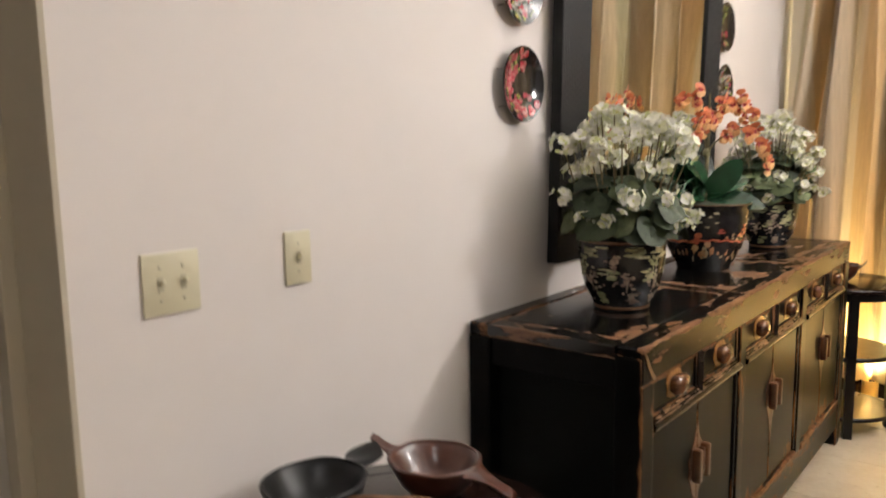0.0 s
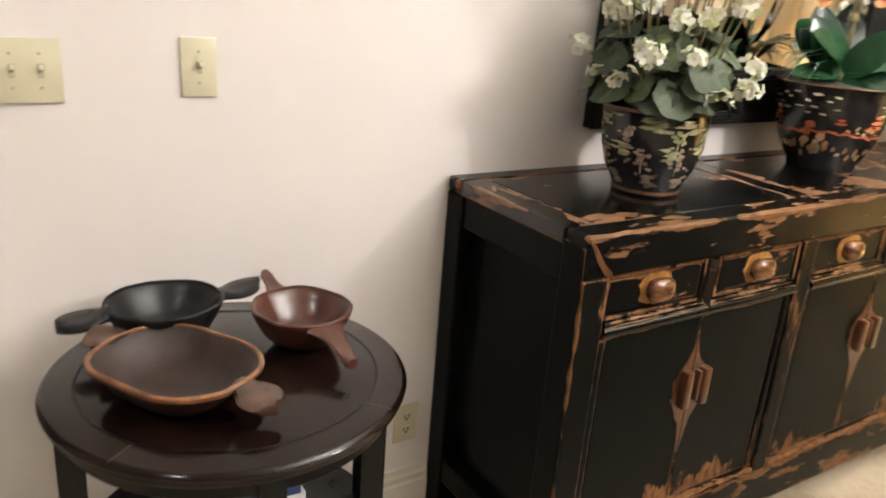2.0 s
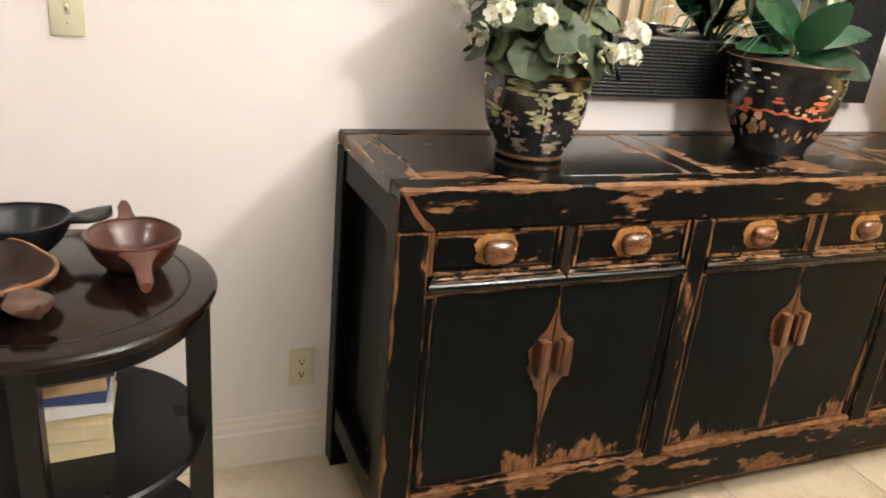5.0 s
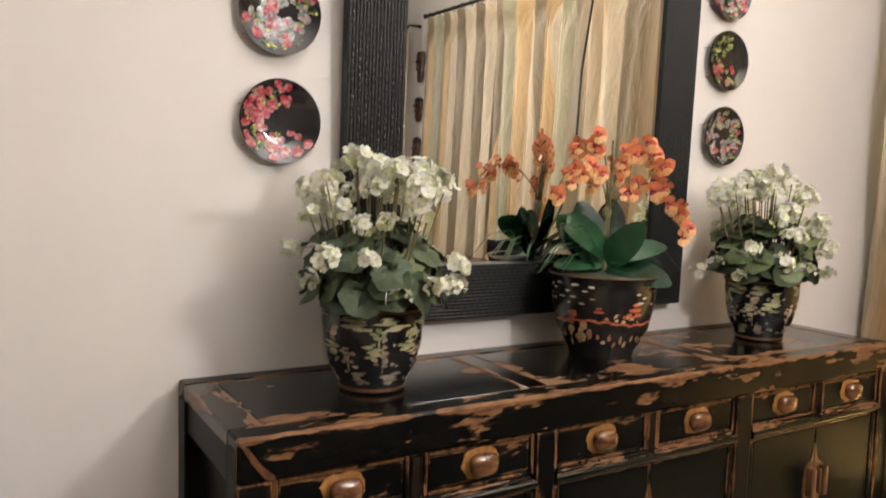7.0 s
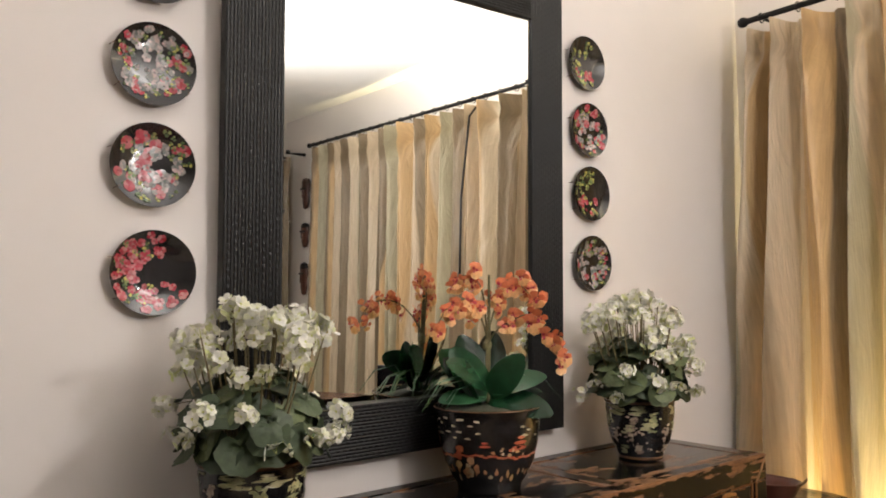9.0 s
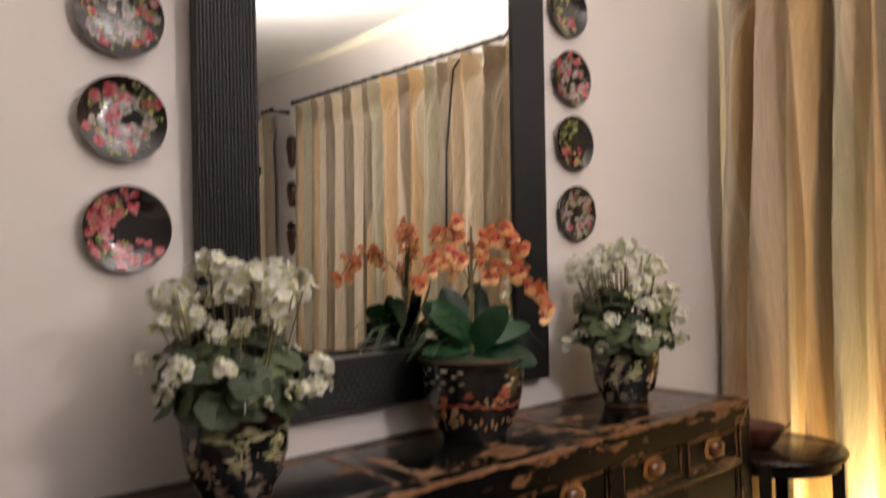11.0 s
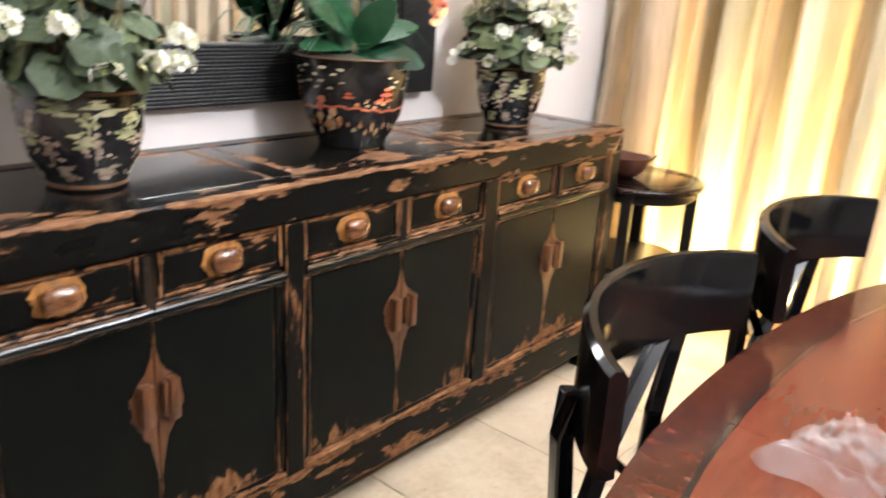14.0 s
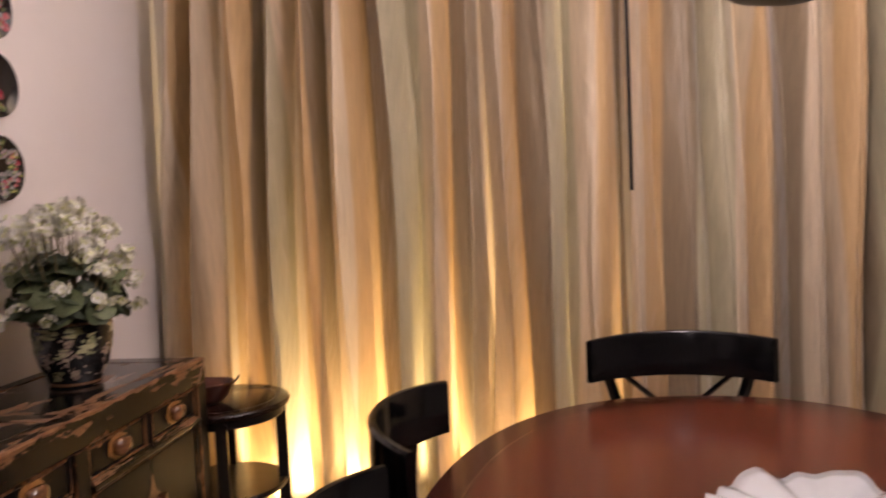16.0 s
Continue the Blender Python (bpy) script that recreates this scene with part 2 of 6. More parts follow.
WALL = plain("warm_white_wall_paint", (0.73, 0.685, 0.655), 0.62, vary=0.025, scale=2.2, bumps=0.12, fine=260)
CEILING = plain("white_ceiling_paint", (0.86, 0.85, 0.82), 0.8, vary=0.02, scale=2.0, bumps=0.15)
TRIM = plain("cream_gloss_trim", (0.72, 0.66, 0.57), 0.38, vary=0.03, scale=5, bumps=0.03)
TAUPE = plain("taupe_door_paint", (0.47, 0.42, 0.32), 0.5, vary=0.05, scale=4, bumps=0.05)
ALMOND = plain("almond_plastic", (0.60, 0.56, 0.40), 0.34, vary=0.03, scale=20, bumps=0.02)
SLOT = plain("dark_slot", (0.03, 0.028, 0.025), 0.6, vary=0.1)
SCREW = plain("almond_screw", (0.42, 0.39, 0.28), 0.35, vary=0.05)
STONE = tile_stone()
GROUT = plain("beige_grout", (0.30, 0.245, 0.175), 0.85, vary=0.1, scale=30, bumps=0.3)
LACQUER_LONG = lacquer("worn_black_lacquer_long", (16, 9, 26), gloss=0.30, spec=0.06)
LACQUER_TOP = lacquer("worn_black_lacquer_top", (13, 6, 20), gloss=0.17, spec=0.5)
LACQUER_RAIL = lacquer("worn_black_lacquer_rail", (20, 6.5, 26), gain=1.75, gloss=0.22, spec=0.12)
LACQUER_CROSS = lacquer("worn_black_lacquer_cross", (5, 17, 20), gloss=0.17, spec=0.5)
LACQUER_TALL = lacquer("worn_black_lacquer_tall", (18, 24, 6), gloss=0.30, spec=0.06)
LACQUER_DOOR = lacquer("worn_black_lacquer_door", (16, 19, 10), (0.0040, 0.0044, 0.0037), gain=1.3, gloss=0.32, spec=0.05)
BEAD = lacquer("glossy_black_moulding", (14, 9, 40), gain=1.2, gloss=0.14, spec=0.5)
RUBBED = wood("rubbed_brown_wood", (0.036, 0.012, 0.006), (0.13, 0.052, 0.021), 0.32, (1, 3, 0.6), 0.2, 22)
OCHRE = wood("rubbed_ochre_wood", (0.13, 0.055, 0.015), (0.36, 0.165, 0.042), 0.36, (1, 2, 1), 0.2, 30)
DARKLEG = plain("ebonised_leg", (0.0035, 0.003, 0.003), 0.3, vary=0.3, scale=12, bumps=0.04, spec=0.25)
KNOB = wood("polished_brown_knob", (0.035, 0.012, 0.006), (0.20, 0.085, 0.034), 0.24, (1, 0.6, 2.5), 0.4, 22)
EBONY = wood("dark_espresso_wood", (0.0055, 0.003, 0.0025), (0.014, 0.0062, 0.0045), 0.15, (1, 4, 1), 0.06, 5, 0.22)
FRAMEBLACK = plain("ebonised_carved_wood", (0.0055, 0.0055, 0.0055), 0.4, vary=0.35, scale=40, bumps=0.3, spec=0.3)
CLOTH = curtain_cloth()
IRON = plain("black_iron", (0.015, 0.014, 0.014), 0.4, 0.6, vary=0.3, scale=30)
SILVER = mirror_glass()
GLAZE = plain("black_plate_glaze", (0.012, 0.011, 0.012), 0.10, vary=0.3, scale=20, bumps=0.0, coat=0.6)
PLATE_PINK = islands("pink_blossom_paint", [(0.0, (0.32, 0.025, 0.04)), (0.4, (0.38, 0.07, 0.09)), (0.75, (0.42, 0.19, 0.19)), (1.0, (0.30, 0.012, 0.018))], 0.2)
PLATE_PALE = islands("pale_blossom_paint", [(0.0, (0.10, 0.12, 0.11)), (0.5, (0.25, 0.235, 0.225)), (1.0, (0.44, 0.31, 0.30))], 0.2)
PLATE_LEAF = islands("leaf_paint", [(0.0, (0.06, 0.10, 0.05)), (0.5, (0.18, 0.22, 0.09)), (1.0, (0.50, 0.45, 0.12))], 0.2)
POT_GOLD = plain("black_pot_glaze", (0.010, 0.010, 0.011), 0.22, vary=0.4, scale=30, bumps=0.03, coat=0.2)
SAGE_INK = islands("sage_gold_ink", [(0.0, (0.20, 0.21, 0.10)), (0.5, (0.36, 0.36, 0.19)), (1.0, (0.46, 0.41, 0.24))], 0.3)
MAUVE_INK = islands("dusty_blossom_ink", [(0.0, (0.20, 0.13, 0.10)), (0.5, (0.34, 0.25, 0.19)), (1.0, (0.46, 0.38, 0.27))], 0.3)
CLOUD_INK = islands("ivory_ink", [(0.0, (0.40, 0.34, 0.20)), (1.0, (0.58, 0.52, 0.38))], 0.3)
RED_INK = islands("red_ink", [(0.0, (0.42, 0.07, 0.035)), (1.0, (0.50, 0.16, 0.07))], 0.3)
FIGURE_INK = islands("ochre_ink", [(0.0, (0.46, 0.30, 0.13)), (0.5, (0.48, 0.20, 0.08)), (1.0, (0.55, 0.45, 0.28))], 0.3)
POT_RED = plain("black_wide_pot_glaze", (0.011, 0.010, 0.010), 0.24, vary=0.4, scale=26, bumps=0.03, coat=0.2)
GOLDLINE = plain("dull_gold_line", (0.13, 0.06, 0.025), 0.35, 0.3, vary=0.3, scale=60)
SOIL = plain("dark_moss", (0.03, 0.032, 0.016), 0.95, vary=0.5, scale=60, bumps=1.0)
LEAF = islands("matt_green_leaf", [(0.0, (0.030, 0.060, 0.022)), (0.5, (0.055, 0.105, 0.040)), (1.0, (0.11, 0.17, 0.075))], 0.55)
ORCHID_LEAF = islands("glossy_orchid_leaf", [(0.0, (0.012, 0.055, 0.018)), (0.6, (0.025, 0.105, 0.035)), (1.0, (0.05, 0.16, 0.06))], 0.28)
STEM = islands("green_brown_stem", [(0.0, (0.10, 0.10, 0.035)), (0.6, (0.17, 0.13, 0.06)), (1.0, (0.20, 0.20, 0.08))], 0.6)
WHITE_PETAL = islands("white_petal", [(0.0, (0.78, 0.77, 0.66)), (0.55, (0.86, 0.85, 0.80)), (0.85, (0.78, 0.78, 0.56)), (1.0, (0.62, 0.66, 0.30))], 0.6, 0.35)
YELLOW_EYE = plain("green_yellow_eye", (0.50, 0.52, 0.14), 0.6)
ORANGE_PETAL = islands("orange_orchid_petal", [(0.0, (0.46, 0.06, 0.05)), (0.30, (0.66, 0.17, 0.08)), (0.6, (0.80, 0.36, 0.15)), (0.8, (0.84, 0.50, 0.34)), (1.0, (0.80, 0.46, 0.12))], 0.5, 0.3)
CRIMSON = plain("crimson_lip", (0.40, 0.03, 0.05), 0.5)
REDWOOD = wood("red_mahogany_field", (0.078, 0.016, 0.0080), (0.125, 0.032, 0.015), 0.19, (1, 0.2, 1), 0.0, 4, 0.42)
CHAIRBLACK = plain("black_chair_lacquer", (0.0030, 0.0030, 0.0034), 0.13, vary=0.3, scale=10, bumps=0.04, coat=0.0, spec=0.26)
BURL = wood("dark_burl_band", (0.020, 0.0058, 0.0040), (0.070, 0.018, 0.009), 0.16, (1, 2.2, 1), 0.0, 22, 0.42)
INLAY = plain("ebony_inlay", (0.010, 0.007, 0.006), 0.2, vary=0.2, coat=0.5)
BOWL_DARK = wood("charcoal_carved_wood", (0.002, 0.0022, 0.0025), (0.009, 0.0095, 0.010), 0.36, (1, 1, 1), 0.03, 14, 0.3)
BOWL_RED = wood("red_brown_carved_wood", (0.045, 0.014, 0.008), (0.085, 0.027, 0.015), 0.28, (1, 1, 1), 0.22, 10)
HANDLE_TAN = wood("handled_brown_wood", (0.028, 0.013, 0.008), (0.085, 0.040, 0.024), 0.34, (2, 1, 1), 0.1, 18)
BOWL_TAN = wood("raw_brown_carved_wood", (0.006, 0.0032, 0.0024), (0.034, 0.015, 0.009), 0.48, (2, 1, 1), 0.0, 12)
TAN_RIM = wood("pale_carved_rim", (0.085, 0.034, 0.014), (0.27, 0.12, 0.048), 0.42, (1, 1, 1), 0.1, 30)
PAPER = plain("book_paper", (0.68, 0.60, 0.42), 0.8, vary=0.1, scale=3, stretch=(1, 1, 60), bumps=0.3)
BRONZE = plain("dark_bronze", (0.03, 0.022, 0.018), 0.42, 0.5, vary=0.25, scale=18)
GOLDCAN = plain("brushed_gold_can", (0.48, 0.35, 0.14), 0.3, 0.8, vary=0.12, scale=12)
MILK = glowing("lit_frosted_glass", (1.0, 0.82, 0.62), 9.0)
LENS = glowing("lit_fill_lens", (1.0, 0.84, 0.66), 11.0)
BULB = glowing("lit_uplight_bulb", (1.0, 0.80, 0.42), 14.0)
OPAL = plain("opal_white_glass", (0.62, 0.66, 0.70), 0.1, vary=0.05, scale=10, bumps=0.0, coat=0.6)
FILM = clear_plastic()
BEAD_PLAIN = plain("dark_rubbed_ridge", (0.012, 0.007, 0.005), 0.25, vary=0.5, scale=40, bumps=0.05, spec=0.4)
INK = plain("black_ink", (0.02, 0.02, 0.02), 0.5)


# ---- mesh helpers ----
def part(name, bm, mat, parent=None, label="", smooth=False):
    """Links a bmesh as one mesh object under a thing or a part."""
    me = bpy.data.meshes.new(name)
    bm.normal_update()
    bm.to_mesh(me)
    bm.free()
    me.materials.append(mat)
    if smooth:
        me.polygons.foreach_set("use_smooth", [True] * len(me.polygons))
        me.set_sharp_from_angle(angle=radians(42))
    ob = new(name, me)
    if parent is not None:
        ob.parent = parent
    return tagged(ob, label)


def thing(name, loc, label, category, group="", kind="", rz=0.0):
    ob = new(name)
    ob.empty_display_size = 0.05
    ob.matrix_world = pose(*loc, 0, 0, rz)
    return tagged(ob, label, category, group, kind)


def box(size, at=(0, 0, 0), bevel=0.0, bm=None, segs=2, m=None):
    """A box of that size centred at a place, with rounded edges."""
    b = bmesh.new()
    bmesh.ops.create_cube(b, size=1.0)
    for v in b.verts:
        v.co = Vector([v.co[i] * size[i] for i in range(3)])
    if bevel:
        bmesh.ops.bevel(b, geom=list(b.edges), offset=bevel, segments=segs, profile=0.5, affect="EDGES")
    mm = Matrix.Translation(at) @ m if m else Matrix.Translation(at)
    b.transform(mm)
    return joined(bm, b)


def joined(bm, b):
    if bm is None:
        return b
    me = bpy.data.meshes.new("tmp")
    b.to_mesh(me)
    b.free()
    bm.from_mesh(me)
    bpy.data.meshes.remove(me)
    return bm


def lathe(profile, segs=40, at=(0, 0, 0), bm=None, squash=(1, 1), wobble=0.0):
    """Turns (radius, height) pairs about the z axis."""
    b = bmesh.new()
    rings = []
    for r, z in profile:
        if r < 1e-6:
            rings.append([b.verts.new((0, 0, z))])
        else:
            ring = []
            for i in range(segs):
                a = 2 * math.pi * i / segs
                k = r * (1 + wobble * noise.noise(Vector((math.cos(a) * 2, math.sin(a) * 2, z * 9))))
                ring.append(b.verts.new((k * math.cos(a) * squash[0], k * math.sin(a) * squash[1], z)))
            rings.append(ring)
    for p, q in zip(rings, rings[1:]):
        for i in range(segs):
            j = (i + 1) % segs
            f = [p[i % len(p)], p[j % len(p)], q[j % len(q)], q[i % len(q)]]
            f = list(dict.fromkeys(f))
            if len(f) > 2:
                b.faces.new(f)
    bmesh.ops.recalc_face_normals(b, faces=b.faces)
    b.transform(Matrix.Translation(at))
    return joined(bm, b)


def tube(points, radii, sides=8, bm=None, flat=(1, 1)):
    """A round or flattened rod along a line of points."""
    b = bmesh.new()
    pts = [Vector(p) for p in points]
    if isinstance(radii, (int, float)):
        radii = [radii] * len(pts)
    rings = []
    for i, p in enumerate(pts):
        d = (pts[min(i + 1, len(pts) - 1)] - pts[max(i - 1, 0)]).normalized()
        u = d.cross(Vector((0, 0, 1)))
        u = Vector((1, 0, 0)) if u.length < 1e-3 else u.normalized()
        w = u.cross(d)
        rings.append([b.verts.new(p + radii[i] * (flat[0] * math.cos(a) * u + flat[1] * math.sin(a) * w)) for a in (2 * math.pi * k / sides for k in range(sides))])
    for p, q in zip(rings, rings[1:]):
        for k in range(sides):
            b.faces.new((p[k], p[(k + 1) % sides], q[(k + 1) % sides], q[k]))
    b.faces.new(rings[0][::-1])
    b.faces.new(rings[-1])
    bmesh.ops.recalc_face_normals(b, faces=b.faces)
    return joined(bm, b)


def prism(outline, z0, z1, bevel=0.0, bm=None):
    """An upright slab with that outline in plan."""
    b = bmesh.new()
    f = b.faces.new([b.verts.new((x, y, z0)) for x, y in outline])
    r = bmesh.ops.extrude_face_region(b, geom=[f])
    for v in r["geom"]:
        if isinstance(v, bmesh.types.BMVert):
            v.co.z = z1
    bmesh.ops.recalc_face_normals(b, faces=b.faces)
    if bevel:
        es = [e for e in b.edges if abs(e.verts[0].co.z - e.verts[1].co.z) < 1e-6]
        bmesh.ops.bevel(b, geom=es, offset=bevel, segments=3, profile=0.5, affect="EDGES")
    return joined(bm, b)


# ---- the room ----
def slab(name, lo, hi, mat, label):
    c, s = [(a + b) / 2 for a, b in zip(lo, hi)], [b - a for a, b in zip(lo, hi)]
    return tagged(part(name, box(s, c), mat), label, name.split("_")[0], kind="structure")


X1, Y0, Y1 = 8.2, -5.6, 3.13
OPEN0, OPEN1 = -2.05, -1.087
slab("wall_west", (-0.22, OPEN1, 0), (0, Y1, CEIL), WALL, "warm white painted plaster wall behind the sideboard")
slab("wall_west_far", (-0.22, Y0, 0), (0, OPEN0, CEIL), WALL, "warm white painted plaster wall past the doorway")
slab("wall_west_head", (-0.22, OPEN0, 2.45), (0, OPEN1, CEIL), WALL, "warm white plaster above the doorway")
slab("wall_north", (-0.22, Y1, 0), (X1, Y1 + 0.15, CEIL), WALL, "warm white plaster wall behind the striped curtains")
# east and south walls are unseen, set far off to keep reflections dark
slab("wall_east", (X1, Y0, 0), (X1 + 0.15, Y1 + 0.15, CEIL), WALL, "plain warm white plaster wall, unseen, assumed to close the room")
slab("wall_south", (-0.22, Y0 - 0.15, 0), (X1 + 0.15, Y0, CEIL), WALL, "plain warm white plaster wall, unseen, assumed to close the room")
slab("wall_passage", (-1.5, Y0, 0), (-1.38, 0.2, CEIL), WALL, "plain plaster wall of the passage beyond the doorway")
slab("wall_passage_end", (-1.38, 0.08, 0), (-0.22, 0.2, CEIL), WALL, "plain plaster end of the passage")
slab("ceiling", (-1.5, Y0 - 0.15, CEIL), (X1 + 0.15, Y1 + 0.15, CEIL + 0.12), CEILING, "flat white painted ceiling")
floor = slab("floor", (-1.5, Y0 - 0.15, -0.16), (X1 + 0.15, Y1 + 0.15, -0.006), GROUT, "cream stone floor tiles with thin beige joints")

# taupe jamb in the doorway and the door folded back against the passage
jamb = thing("door_frame", (-0.11, OPEN1, 0), "taupe painted door jamb lining the wall's end", "door frame", kind="structure")
part("jamb", box((0.226, 0.012, 2.44), (0, -0.004, 1.22), 0.002), TAUPE, jamb)
part("stop", box((0.05, 0.028, 2.44), (-0.07, -0.023, 1.22), 0.003), TAUPE, jamb)
door = thing("door_1", (-0.24, OPEN1 - 0.03, 0), "pale taupe door standing open into the passage", "door", kind="structure")
part("door_panel", box((0.75, 0.04, 2.3), (-0.40, 0.0, 1.16), 0.004), TRIM, door)

base = bmesh.new()
outline = [(0.001, 0), (0.016, 0), (0.016, 0.105), (0.012, 0.112), (0.012, 0.128), (0.008, 0.137), (0.005, 0.152), (0.001, 0.155)]
for y in (OPEN1, Y1):
    base.faces.new([base.verts.new((x, y, z)) for x, z in outline])
base.verts.ensure_lookup_table()
n = len(outline)
for i in range(n):
    base.faces.new((base.verts[i], base.verts[(i + 1) % n], base.verts[n + (i + 1) % n], base.verts[n + i]))
bmesh.ops.recalc_face_normals(base, faces=base.faces)
tagged(part("baseboard", base, TRIM), "cream painted moulded baseboard along the wall", "baseboard", kind="structure")
slab("baseboard_north", (0.02, Y1 - 0.018, 0), (X1, Y1 - 0.002, 0.1), EBONY, "dark stained low baseboard under the curtains")


# ---- sideboard ----
def worn_box(lo, hi, edge=0.9, base=0.0, extra=None, bm=None, reach=0.007, soften=0.0022):
    """A box with rounded edges whose 'wear' is high along its edges."""
    b = bmesh.new()
    wear = b.verts.layers.float.new("wear")
    axes = []
    for l, h in zip(lo, hi):
        w = h - l
        cuts = [c for c in (0.0, 0.006, 0.016, 0.04) if c < w * 0.45]
        inner = max(1, min(24, int(w / 0.035)))
        mid = [cuts[-1] + (w - 2 * cuts[-1]) * i / inner for i in range(1, inner)] if w > 0.06 else []
        axes.append([l + c for c in cuts + mid] + [h - c for c in reversed(cuts)])
    made = {}

    def vert(p):
        key = tuple(round(c, 5) for c in p)
        if key not in made:
            d = sorted(min(p[i] - lo[i], hi[i] - p[i]) for i in range(3))
            q = list(p)
            for i in range(3):
                if d[1] < 1e-6 and min(p[i] - lo[i], hi[i] - p[i]) < 1e-6:
                    q[i] += soften * (1 if p[i] - lo[i] < 1e-6 else -1) * 0.6
            v = b.verts.new(q)
            v[wear] = min(1.3, edge * math.exp(-d[1] / reach) + base + (extra(p) if extra else 0.0))
            made[key] = v
        return made[key]

    for a in range(3):
        i, j = [k for k in range(3) if k != a]
        for side in (lo[a], hi[a]):
            for u0, u1 in zip(axes[i], axes[i][1:]):
                for v0, v1 in zip(axes[j], axes[j][1:]):
                    quad = []
                    for u, v in ((u0, v0), (u1, v0), (u1, v1), (u0, v1)):
                        p = [0, 0, 0]
                        p[a], p[i], p[j] = side, u, v
                        quad.append(vert(p))
                    b.faces.new(quad)
    bmesh.ops.recalc_face_normals(b, faces=b.faces)
    if bm is None:
        return b
    return joined(bm, b)


SB_D, SB_L, SB_H = 0.512, 2.304, 0.982


def bead_run(y0, y1, z0, z1):
    """A run of stepped moulding with mitred ends; its 'wear' is high on the fillets."""
    b = bmesh.new()
    wear = b.verts.layers.float.new("wear")
    h = z1 - z0
    prof = [(-0.040, 0.0, 0), (-0.010, 0.0, 0.35), (-0.009, 0.10, 0.75), (-0.005, 0.16, 0.5), (0.001, 0.22, -0.2), (0.006, 0.34, -0.4), (0.008, 0.50, -0.3), (0.0065, 0.64, -0.1),
            (0.002, 0.74, 0.1), (-0.001, 0.76, 0.6), (-0.0015, 0.86, 0.2), (-0.006, 0.90, 0.55), (-0.008, 1.0, 0.45), (-0.040, 1.0, 0)]
    n = max(2, int((y1 - y0) / 0.03))
    rows = []
    for i in range(n + 1):
        row = []
        for d, k, w in prof:
            inset = max(0.0, 0.006 - d) * 0.9
            y = y0 + inset + (y1 - y0 - 2 * inset) * i / n
            v = b.verts.new((SB_D + d, y, z0 + h * k))
            v[wear] = w
            row.append(v)
        rows.append(row)
    for p, q in zip(rows, rows[1:]):
        for k in range(len(prof)):
            b.faces.new((p[k], p[(k + 1) % len(prof)], q[(k + 1) % len(prof)], q[k]))
    b.faces.new(rows[0])
    b.faces.new(rows[-1])
    bmesh.ops.recalc_face_normals(b, faces=b.faces)
    return b


